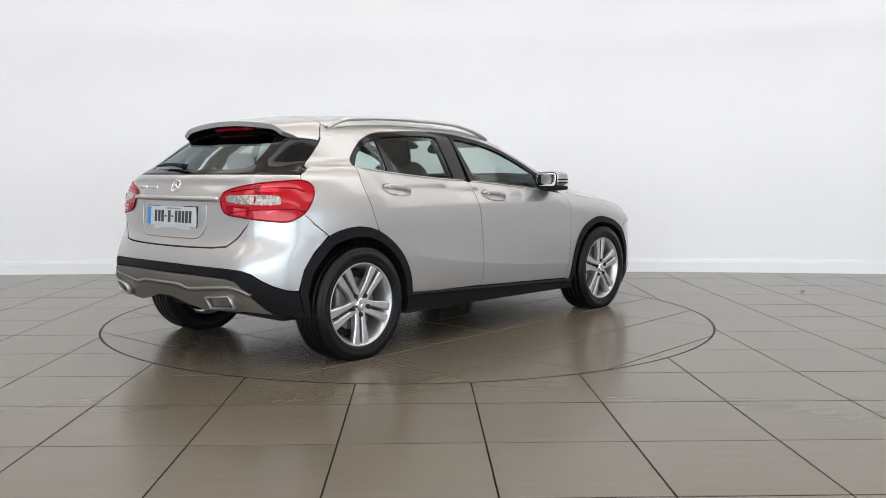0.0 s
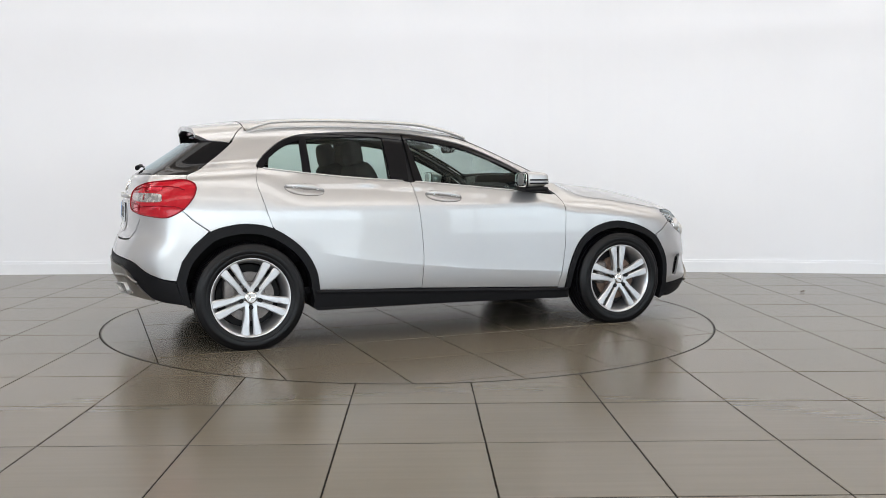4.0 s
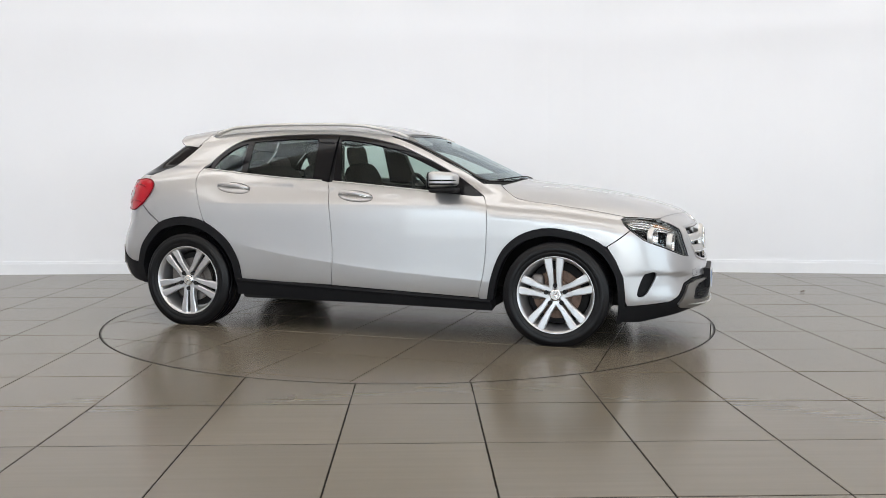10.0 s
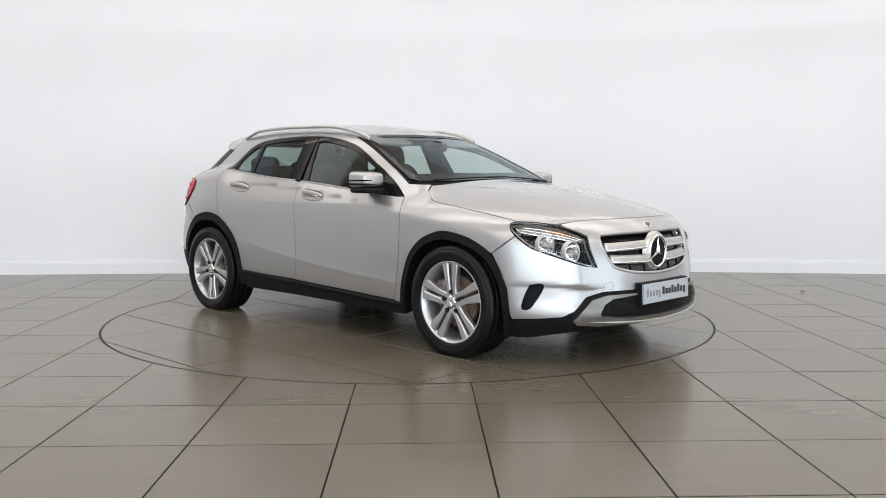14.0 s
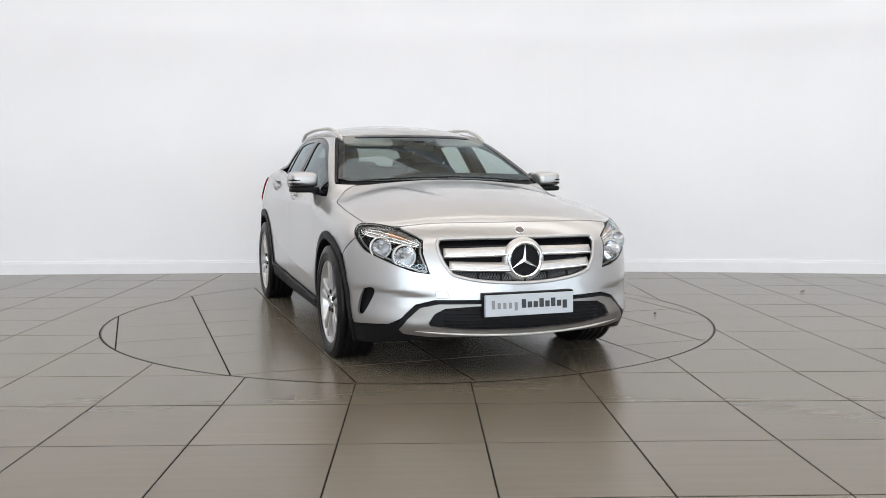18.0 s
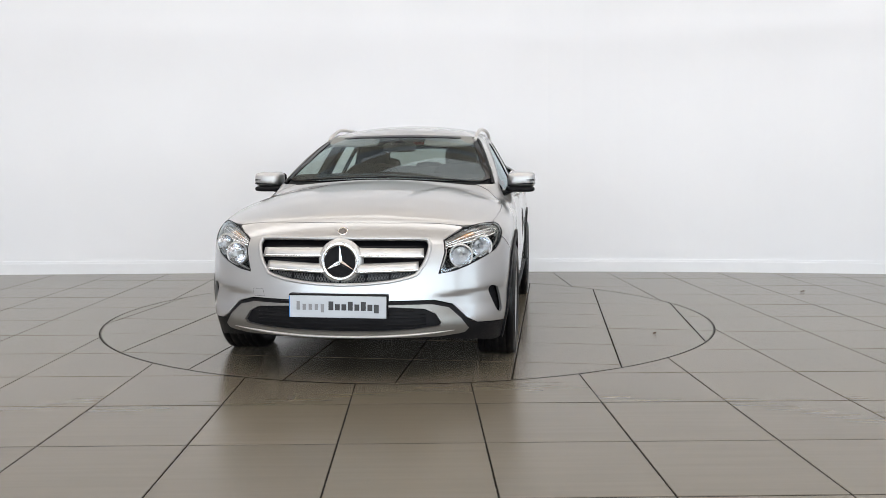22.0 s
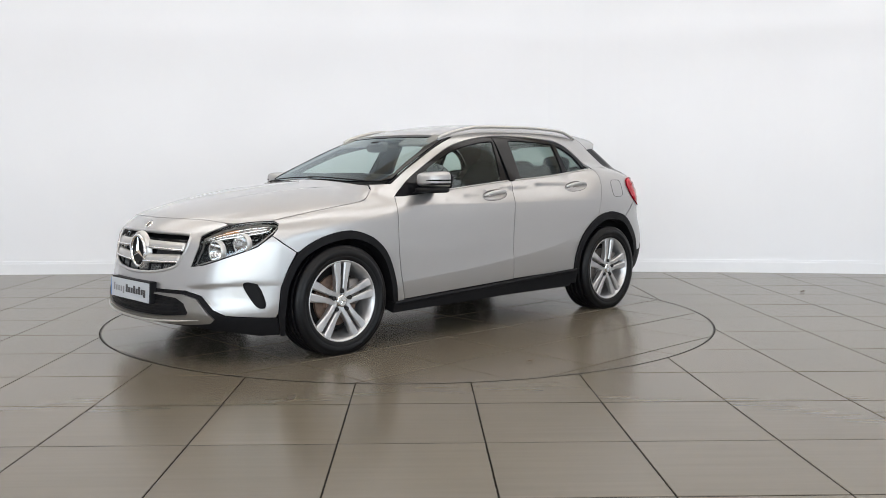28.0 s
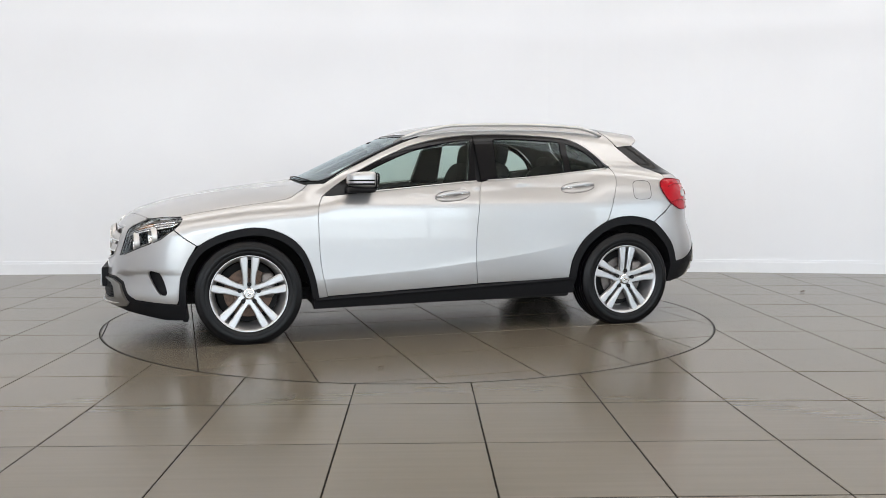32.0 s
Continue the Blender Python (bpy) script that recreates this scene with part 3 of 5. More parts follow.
for side in (0, 1):
    # front door
    top = cut(belt, -0.262, 0.80)
    low = [(-0.212, 0.336), (0.84, 0.291)]
    fender = [p for p in cF if p[1] < 0.97]
    door = panel("front_door", [[*cB[1:], *low[1:], *fender[::-1][1:], *top[::-1]], CUP_F], "side", PAINT, car, side, step=0.024)
    rear_cut = [p for p in cR if p[1] > 0.765]
    arch_cut = [p for p in aR if p[0] > -1.212]
    rdoor = panel("rear_door", [[*rear_cut, *arch_cut, (-0.212, 0.338), *cB[::-1][1:-1], *cut(belt, -1.26, -0.27)[::-1]], CUP_R], "side", PAINT, car, side, step=0.024)
    # silver jambs behind the door gaps
    for line, owner in ((fender, door), ([p for p in cB if p[1] < 1.05], door), (rear_cut, rdoor)):
        p, n = onto("side", np.array(line), body_form, -0.014)
        sweep("door_jamb", p, oval(0.005, 0.004, 6), PAINT, owner, side)
    # front wing
    wing_top = [(p[0], p[2]) for p in hood3]
    panel("front_wing", [[(0.84, 0.286), *cF[::-1], (0.93, 1.035), *wing_top, (1.770, 0.832), (1.755, 0.818), (1.775, 0.785), (1.812, 0.750), (1.735, 0.69), (1.672, 0.648),
                          *[p for p in aF if p[0] < 1.66][::-1]]], "side", PAINT, car, side)
    # body side: pillars, roof edge, rear quarter
    ditch, _ = onto("top", np.array([(x, -0.565 + 0.02 * abs(x + 0.5)) for x in np.linspace(-1.325, 0.10, 24)]))
    roof_line = [(p[0], p[2]) for p in ditch]
    screen_edge, _ = onto("top", np.array([(x, -0.575 - 0.165 * (x - 0.14) / 0.7) for x in np.linspace(0.14, 0.84, 14)]))
    pillar = [(p[0], p[2]) for p in screen_edge]
    quarter = [*dlo[::-1], *cR[1:], *[p for p in aR if -1.60 < p[0] < -1.211][::-1], (-1.597, 0.752), (-1.689, 0.823), (-1.755, 0.882),
               (-1.742, 0.893), (-1.69, 0.959), (-1.667, 1.011), (-1.677, 1.046), (-1.70, 1.062), *tgs[::-1], *roof_line, *pillar, (0.90, 1.02), (0.88, 0.96)]
    panel("side_frame", [quarter], "side", PAINT, car, side, step=0.026)
    # glazing
    glass_f = [(-0.165, 1.052), *cut(belt, -0.16, 0.55)[1:], (0.60, 0.99), *[(x, z - 0.032) for x, z in cut(dlo, -0.22, 0.60)][::-1], (-0.235, 1.345)]
    glass_r = [(-0.93, 1.112), *cut(belt, -0.92, -0.40), (-0.392, 1.066), (-0.41, 1.350), *[(x, z - 0.03) for x, z in cut(dlo, -0.90, -0.42)][::-1], (-0.935, 1.338)]
    glass_q = [(-1.235, 1.148), (-0.985, 1.118), (-0.985, 1.333), *[(x + 0.01, z - 0.032) for x, z in cut(dlo, -1.20, -0.99)][::-1]]
    frame_f = [*cut(belt, -0.262, 0.845), (0.850, 0.962), *cut(dlo, -0.25, 0.84)[::-1], (-0.258, 1.384)]
    frame_r = [(-1.278, 1.152), *cut(belt, -1.27, -0.275), (-0.270, 1.060), (-0.264, 1.384), *cut(dlo, -1.28, -0.27)[::-1]]
    panel("window_frame", [frame_f, glass_f], "side", GLOSS, door, side, off=-0.004, step=0.02, gap=0.001, deep=0.02, form=glass_form)
    panel("window_frame", [frame_r, glass_r, glass_q], "side", GLOSS, rdoor, side, off=-0.004, step=0.02, gap=0.001, deep=0.02, form=glass_form)
    for nm, loop, owner in (("window_glass", glass_f, door), ("window_glass", glass_r, rdoor), ("quarter_glass", glass_q, rdoor)):
        ob = panel(nm, [loop], "side", GLASS, owner, side, off=-0.010, deep=0, gap=-0.004, step=0.04, form=glass_form)
        ob.visible_shadow = False
    # bright strip under the windows
    for lo, hi, owner in ((-0.258, 0.62, door), (-1.275, -0.275, rdoor)):
        line, nn = onto("side", np.array(cut(belt, lo, hi)))
        sweep("belt_strip", line + nn * 0.002, [(-0.005, -0.005), (0.004, -0.005), (0.005, 0.001), (0.002, 0.004), (-0.005, 0.004)], SATIN, owner, side, "polished metal strip")
    # cladding
    inF = [(1.3495 + (x - 1.3495) * 0.905, 0.33 + (z - 0.33) * 0.885) for x, z in aF]
    inR = [(-1.3495 + (x + 1.3495) * 0.88, 0.33 + (z - 0.33) * 0.87) for x, z in aR]
    panel("arch_cladding", [[*aF, (1.765, 0.16), (1.735, 0.16), *inF[::-1]]], "side", BLACK, car, side, off=0.010, deep=0.085, step=0.022, gap=0.001)
    panel("arch_cladding", [[(-1.76, 0.30), *aR, (-0.948, 0.29), *inR[::-1], (-1.72, 0.30)]], "side", BLACK, car, side, off=0.010, deep=0.085, step=0.022, gap=0.001)
    panel("sill", [[(-0.955, 0.247), (-0.217, 0.226), (0.935, 0.210), (0.93, 0.276), (0.84, 0.286), (-0.212, 0.331), (-0.945, 0.352)]], "side", BLACK, car, side, off=0.010, deep=0.10, step=0.03, gap=0.001)
    sweep("sill_lip", onto("side", np.array([(x, 0.318 - 0.042 * (x + 0.21)) for x in np.linspace(-0.94, 0.92, 20)]))[0], [(-0.018, -0.012), (0.018, -0.012), (0.018, 0.010), (-0.006, 0.014)], BLACK, car, side)

# bonnet
mirror_y = lambda line: [(x, -y) for x, y in line]
wide = lambda h: [*h, *[(-y, z) for y, z in h[1:-1]][::-1]]
hood_front = curve([(2.108, 0.0), (2.103, 0.12), (2.086, 0.26), (2.053, 0.39), (2.0, 0.555), (1.975, 0.620), (1.955, 0.655)])
hood_back = curve([(1.0, 0.0), (0.988, 0.3), (0.965, 0.5), (0.939, 0.63)])
lamp_top = [(1.852, 0.738), (1.92, 0.692)]
half = [*hood_back[:-1], *hood_edge, *lamp_top, *hood_front[::-1]]
panel("bonnet", [[*half, *mirror_y(half[1:-1])[::-1]]], "top", PAINT, car, step=0.028, gap=0.0016)
for s in (0, 1):
    p, n = onto("top", np.array([(x, -y) for x, y in hood_edge[4:]]), body_form, -0.013)
    sweep("bonnet_flange", p, oval(0.006, 0.004, 6), PAINT, car, s)
# roof skin
ditch_y = lambda x: 0.560 - 0.02 * abs(x + 0.5)
roof_half = [(-1.34, 0.0), (-1.328, 0.48), (-1.316, 0.54), *[(x, ditch_y(x)) for x in np.linspace(-1.30, 0.06, 16)], (0.135, 0.54), (0.20, 0.40), (0.245, 0.2), (0.26, 0.0)]
panel("roof", [[*roof_half, *mirror_y(roof_half[1:-1])[::-1]]], "top", PAINT, car, step=0.04)
# windscreen, with its dark edge band
ws_half = [(0.275, 0.0), (0.26, 0.2), (0.215, 0.40), (0.15, 0.548), (0.34, 0.60), (0.6, 0.662), (0.80, 0.712), (0.86, 0.66), (0.95, 0.4), (0.985, 0.0)]
ws_in = [(0.298, 0.0), (0.283, 0.2), (0.243, 0.395), (0.195, 0.522), (0.36, 0.562), (0.6, 0.618), (0.785, 0.675), (0.848, 0.645), (0.94, 0.39), (0.976, 0.0)]
full = lambda h: [*h, *mirror_y(h[1:-1])[::-1]]
panel("windscreen_band", [full(ws_half), full(ws_in)], "top", GLOSS, car, off=-0.003, step=0.03, deep=0.006)
ws = panel("windscreen", [full(ws_half)], "top", WINDSCREEN, car, off=-0.006, step=0.05, deep=0, gap=0.006)
ws.visible_shadow = False
# rear: tailgate glass, tailgate skin, spoiler
fr = lambda pts: fan("fan_rear", pts)
mirror_fan = lambda h: [*h, *[(-a, z) for a, z in h[1:-1]][::-1]]


def rear_fan(yz):
    """Points of the rear view (y, z) as fan rays."""
    p, _ = onto("rear", np.array([(-y, z) for y, z in yz]))
    return [(abs(a) if abs(a) > 1e-6 else 0.0, z) for a, z in fr(map(tuple, p))]


seam3, _ = onto("side", np.array(tgs))
seam = fr([tuple(p) for p in seam3])
low_seam = [q for q, p in zip(seam, tgs) if p[1] < 1.325]
glass_half = [*rear_fan([(0.0, 1.108), (0.20, 1.108), (0.40, 1.108), (0.55, 1.108)]), low_seam[-4], *[q for q in low_seam if q[1] > 1.11][::-1], *rear_fan([(0.52, 1.365), (0.40, 1.38), (0.2, 1.388), (0.0, 1.39)])]
rw_in = [(0.0, 1.135), (0.34, 1.135), (0.49, 1.14), (0.505, 1.17), (0.47, 1.27), (0.42, 1.335), (0.28, 1.36), (0.0, 1.362)]
lamp = curve([(-2.019, -0.455, 0.968), (-2.006, -0.470, 0.998), (-1.984, -0.535, 1.023), (-1.935, -0.66, 1.047), (-1.827, -0.76, 1.061), (-1.731, -0.803, 1.066), (-1.68, -0.823, 1.046), (-1.67, -0.837, 1.011), (-1.69, -0.85, 0.959), (-1.747, -0.855, 0.891),
              (-1.821, -0.837, 0.848), (-1.869, -0.808, 0.840), (-1.942, -0.738, 0.849), (-2.002, -0.614, 0.865), (-2.023, -0.517, 0.879), (-2.027, -0.475, 0.913), (-2.019, -0.455, 0.968)], 4)[:-1]
gate_half = [*rear_fan([(0.0, 1.102), (0.20, 1.102), (0.40, 1.102), (0.55, 1.102)]), *[q for q in low_seam if q[1] < 1.10], *fr(lamp[:19])[::-1], *fr(lamp[50:])[::-1],
             *rear_fan([(0.645, 0.813), (0.604, 0.761), (0.585, 0.742), (0.532, 0.702), (0.42, 0.692), (0.2, 0.688), (0.0, 0.687)])]
tailgate = panel("tailgate", [mirror_fan(gate_half)], "fan_rear", PAINT, car, step=0.03, gap=0.001)
panel("window_band", [mirror_fan(glass_half), mirror_fan(rear_fan(rw_in))], "fan_rear", GLOSS, tailgate, off=-0.003, step=0.03, deep=0.02)
ob = panel("rear_window", [mirror_fan(rear_fan(rw_in))], "fan_rear", REAR_GLASS, tailgate, off=-0.006, deep=0, step=0.05, gap=-0.006)
ob.visible_shadow = False
sp = [(-1.345, 0.0), (-1.332, 0.485), (-1.325, 0.503), (-1.363, 0.538), (-1.400, 0.583), (-1.43, 0.604), (-1.56, 0.575), (-1.635, 0.52), (-1.665, 0.3), (-1.675, 0.0)]
panel("spoiler", [full(sp)], "top", PAINT, tailgate, form=roof_form, step=0.03, deep=0.030)
panel("spoiler_underside", [full(sp)], "top", BLACK, tailgate, form=roof_form, step=0.03, off=-0.029, deep=0.004, gap=0.006)
panel("brake_light", [wide([(-0.0, 1.366), (0.20, 1.364), (0.20, 1.388), (0.0, 1.390)])], "rear", RED_DARK, tailgate, off=0.03, step=0.03, deep=0.02)

# front bumper skin, wrapped
ff = lambda pts: fan("fan_front", pts)
bump_top = [(1.672, -0.88, 0.648), (1.735, -0.87, 0.69), (1.812, -0.842, 0.750), (1.894, -0.813, 0.688), (1.957, -0.773, 0.660), (2.014, -0.728, 0.637), (2.07, -0.67, 0.609), (2.117, -0.60, 0.584), (2.155, -0.522, 0.572),
            (2.139, -0.536, 0.624), (2.119, -0.549, 0.681), (2.098, -0.543, 0.747), (2.071, -0.570, 0.767), (2.024, -0.615, 0.793), (1.986, -0.645, 0.811)]
nose3, _ = onto("top", np.array([(x + 0.0015, -y) for x, y in hood_front[::-1]]))
nose_line = [tuple(p) for p in nose3 if p[1] > -0.625]
low_edge = [(2.30, 0.0, 0.430), (2.25, -0.264, 0.430), (2.184, -0.50, 0.432), (2.143, -0.602, 0.405), (2.105, -0.669, 0.329), (2.053, -0.719, 0.296), (1.931, -0.802, 0.284), (1.80, -0.85, 0.274), (1.79, -0.86, 0.30), (1.776, -0.87, 0.45), (1.726, -0.88, 0.565)]
up, lo = ff([*bump_top, *nose_line]), ff(low_edge)
bump = [*up, *[(-a, z) for a, z in up[:-1]][::-1], *[(-a, z) for a, z in lo[1:]][::-1], *lo]
GR = [(0.0, 0.763), (0.25, 0.763), (0.435, 0.759), (0.466, 0.746), (0.475, 0.712), (0.457, 0.643), (0.425, 0.590), (0.39, 0.560), (0.245, 0.529), (0.0, 0.514)]
x_at = lambda y, z: float(onto("front", np.array([(y, z)]))[0][0, 0])
gr_ring = [(x_at(y, z), y, z) for y, z in curve([*wide(GR), GR[0]], 4)[:-1]]
gr_loop = ff(gr_ring)
vent = [(1.906, -0.824, 0.474), (1.949, -0.798, 0.486), (1.972, -0.783, 0.478), (1.969, -0.786, 0.449), (1.939, -0.806, 0.39), (1.906, -0.822, 0.344), (1.87, -0.837, 0.335), (1.863, -0.842, 0.361), (1.884, -0.836, 0.428)]
vloop = curve([*ff(vent), ff(vent)[0]], 4)[:-1]
bumper = panel("front_bumper", [bump, gr_loop, vloop, [(-a, z) for a, z in vloop]], "fan_front", PAINT, car, step=0.017)
for s in (0, 1):
    panel("fog_vent", [vloop], "fan_front", BLACK, bumper, s, off=-0.03, deep=0, gap=-0.01, step=0.03)

# rear bumper skin
rb = [(-2.10, 0.0, 0.680), (-2.09, -0.2, 0.681), (-2.073, -0.421, 0.685), (-2.05, -0.534, 0.695), (-2.021, -0.588, 0.736), (-2.01, -0.608, 0.756), (-1.995, -0.648, 0.808), (-1.984, -0.672, 0.852), (-1.942, -0.738, 0.845), (-1.869, -0.808, 0.836), (-1.821, -0.837, 0.844), (-1.757, -0.857, 0.882), (-1.689, -0.85, 0.823), (-1.597, -0.87, 0.752),
      (-1.692, -0.86, 0.665), (-1.763, -0.86, 0.57), (-1.797, -0.85, 0.452), (-1.869, -0.83, 0.463), (-1.942, -0.80, 0.490), (-1.98, -0.765, 0.516), (-2.024, -0.72, 0.556), (-2.055, -0.672, 0.574), (-2.085, -0.577, 0.581), (-2.133, -0.208, 0.587), (-2.15, 0.0, 0.588)]
rear_bumper = panel("rear_bumper", [mirror_fan(fr(rb))], "fan_rear", PAINT, car, step=0.028, gap=0.001)
for s in (0, 1):
    p, n = onto("side", np.array([(-1.597, 0.752), (-1.645, 0.790), (-1.689, 0.823), (-1.755, 0.882)]), body_form, -0.011)
    sweep("bumper_flange", p, oval(0.005, 0.005, 6), PAINT, rear_bumper, s)
blk = [(-2.15, 0.0, 0.585), (-2.133, -0.208, 0.584), (-2.085, -0.577, 0.578), (-2.055, -0.672, 0.571), (-2.024, -0.72, 0.553), (-1.98, -0.765, 0.513), (-1.942, -0.80, 0.487), (-1.869, -0.83, 0.460), (-1.797, -0.85, 0.448), (-1.75, -0.84, 0.30), (-1.87, -0.79, 0.318), (-1.93, -0.75, 0.34), (-1.99, -0.72, 0.40), (-2.05, -0.67, 0.49), (-2.09, -0.57, 0.53), (-2.14, -0.3, 0.536), (-2.15, 0.0, 0.536)]
panel("lower_cladding", [mirror_fan(fr(blk))], "fan_rear", BLACK, rear_bumper, off=0.004, step=0.028, deep=0.03)
skid = [(-2.15, 0.0, 0.534), (-2.14, -0.3, 0.534), (-2.09, -0.57, 0.528), (-2.069, -0.644, 0.514), (-2.037, -0.689, 0.460), (-1.974, -0.736, 0.382), (-1.914, -0.767, 0.330), (-2.0, -0.647, 0.345), (-2.046, -0.44, 0.334), (-2.058, -0.335, 0.332), (-2.084, -0.197, 0.358), (-2.106, -0.076, 0.390), (-2.11, 0.0, 0.392)]
panel("skid_plate", [mirror_fan(fr(skid))], "fan_rear", SKID, rear_bumper, off=0.012, step=0.028, deep=0.03, label="satin silver lower trim")
# tail lamps
inner = curve([(-2.012, -0.490, 0.978), (-2.0, -0.53, 0.986), (-1.953, -0.682, 0.987), (-1.87, -0.775, 0.982), (-1.858, -0.785, 0.955), (-1.872, -0.785, 0.932), (-1.962, -0.693, 0.930), (-2.01, -0.52, 0.943), (-2.012, -0.490, 0.978)], 3)[:-1]
stop = [(-2.0, -0.555, 0.918), (-1.975, -0.640, 0.913), (-1.98, -0.640, 0.873), (-2.01, -0.565, 0.878)]
glow_top = [(-1.935, -0.705, 1.035), (-1.86, -0.775, 1.035), (-1.865, -0.775, 0.998), (-1.945, -0.700, 1.000)]
glint = [(-1.93, -0.735, 0.898), (-1.875, -0.785, 0.916), (-1.865, -0.79, 0.905), (-1.925, -0.74, 0.880)]
dusk = [(-2.02, -0.50, 0.930), (-1.975, -0.66, 0.925), (-1.98, -0.66, 0.872), (-2.01, -0.57, 0.878), (-2.02, -0.515, 0.892)]
rib_line = [(-1.94, -0.645, 1.038), (-1.91, -0.69, 1.044), (-1.925, -0.70, 0.990), (-1.95, -0.675, 0.990)]
for s in (0, 1):
    tl = panel("tail_lamp", [fr(lamp)], "fan_rear", RED, car, s, off=0.006, deep=0.03, step=0.02, gap=0.001)
    panel("reversing_lens", [fr(inner)], "fan_rear", CLEAR, tl, s, off=0.009, deep=0.004, step=0.02)
    p, n = onto("fan_rear", np.array(fr([(-1.953, -0.682, 0.979), (-1.962, -0.688, 0.942)])), body_form, 0.0105)
    sweep("lens_divider", p, oval(0.005, 0.003, 6), RED_DARK, tl, s, up=(1, 0, 0))
    for za, zb in ((1.022, 1.006), (0.905, 0.893)):
        p, n = onto("fan_rear", np.array(curve(fr([(-2.01, -0.51, za - 0.02), (-1.94, -0.68, za), (-1.80, -0.80, za + 0.004), (-1.735, -0.83, zb)]), 4)), body_form, 0.0065)
        sweep("light_guide", p, oval(0.007, 0.003, 6), RED_DARK, tl, s)
    # brighter red lens zones; glint is a highlight put into the colour
    for zone in (stop, glow_top, glint):
        panel("lens_facet", [fr(zone)], "fan_rear", RED_BRIGHT, tl, s, off=0.0095, deep=0.003, step=0.02)
    rim_p, _ = onto("fan_rear", np.array(fr(lamp)), body_form, 0.006)
    sweep("lens_rim", rim_p, oval(0.005, 0.005, 6), RED_DARK, tl, s, up=(0.02, 0.03, 1), closed=True)
    panel("lower_lens", [fr(dusk)], "fan_rear", RED_DARK, tl, s, off=0.008, deep=0.003, step=0.02)
    panel("lens_rib", [fr(rib_line)], "fan_rear", RED_DARK, tl, s, off=0.0085, deep=0.003, step=0.015)
# headlamps
head = curve([(1.753, -0.828, 0.813), (1.762, -0.815, 0.826), (1.784, -0.792, 0.831), (1.852, -0.745, 0.832), (1.92, -0.698, 0.823), (1.974, -0.66, 0.808), (2.024, -0.617, 0.789), (2.071, -0.572, 0.763), (2.098, -0.546, 0.744)], 4)
head += curve([(2.111, -0.551, 0.713), (2.119, -0.553, 0.681), (2.139, -0.538, 0.624), (2.155, -0.525, 0.576)], 4) + curve([(2.138, -0.561, 0.575), (2.117, -0.60, 0.587), (2.07, -0.67, 0.612), (2.014, -0.728, 0.640), (1.957, -0.773, 0.663), (1.894, -0.813, 0.691), (1.817, -0.839, 0.753), (1.775, -0.838, 0.786), (1.753, -0.828, 0.813)], 4)[:-1]
for s in (0, 1):
    hl = panel("headlamp", [ff(head)], "fan_front", LAMPBODY, car, s, off=-0.105, deep=0, gap=-0.01, step=0.03, label="clear headlamp with twin bright reflectors")
    cover = panel("lamp_cover", [ff(head)], "fan_front", LENS, hl, s, off=-0.002, deep=0, step=0.03)
    cover.visible_shadow = False

# ---- wheels ----
def ellipsoid_bm(c, r, e=0.6, nu=20, nv=14, warp=None):
    """A rounded block: half sizes r about c; e: 1 round, small boxy."""
    bm = bmesh.new()
    pw = lambda t: math.copysign(abs(t) ** e, t)
    rows = []
    for i in range(nv + 1):
        a = -math.pi / 2 + math.pi * i / nv
        row = []
        for j in range(nu):
            b = 2 * math.pi * j / nu
            q = Vector((r[0] * pw(math.cos(a)) * pw(math.cos(b)), r[1] * pw(math.cos(a)) * pw(math.sin(b)), r[2] * pw(math.sin(a))))
            if warp:
                q = warp(q)
            row.append(bm.verts.new(q + Vector(c)))
        rows.append(row)
    for i in range(nv):
        for j in range(nu):
            k = (j + 1) % nu
            bm.faces.new((rows[i][j], rows[i][k], rows[i + 1][k], rows[i + 1][j]))
    bmesh.ops.remove_doubles(bm, verts=bm.verts[:], dist=1e-5)
    return bm


TYRE_R, WHEEL_Y, HUB_Z = 0.343, 0.795, 0.331
tread = []
for y in (-0.086, -0.046, 0.0, 0.046, 0.086):
    tread += [(TYRE_R, y - 0.017), (TYRE_R, y + 0.013), (TYRE_R - 0.007, y + 0.015), (TYRE_R - 0.007, y + 0.021)]
tyre_profile = [(0.240, -0.100), (0.268, -0.114), (0.298, -0.118), (0.320, -0.113), (0.334, -0.107), *tread[:-2], (0.336, 0.106), (0.322, 0.113), (0.315, 0.1135), (0.313, 0.1165), (0.299, 0.118),
                (0.282, 0.1175), (0.279, 0.1150), (0.276, 0.1150), (0.273, 0.1160), (0.258, 0.110), (0.248, 0.103), (0.244, 0.095)]
rim_profile = [(0.224, -0.105), (0.211, -0.09), (0.211, 0.0), (0.221, 0.06), (0.233, 0.090), (0.244, 0.104), (0.249, 0.106), (0.252, 0.103), (0.251, 0.098), (0.244, 0.095)]


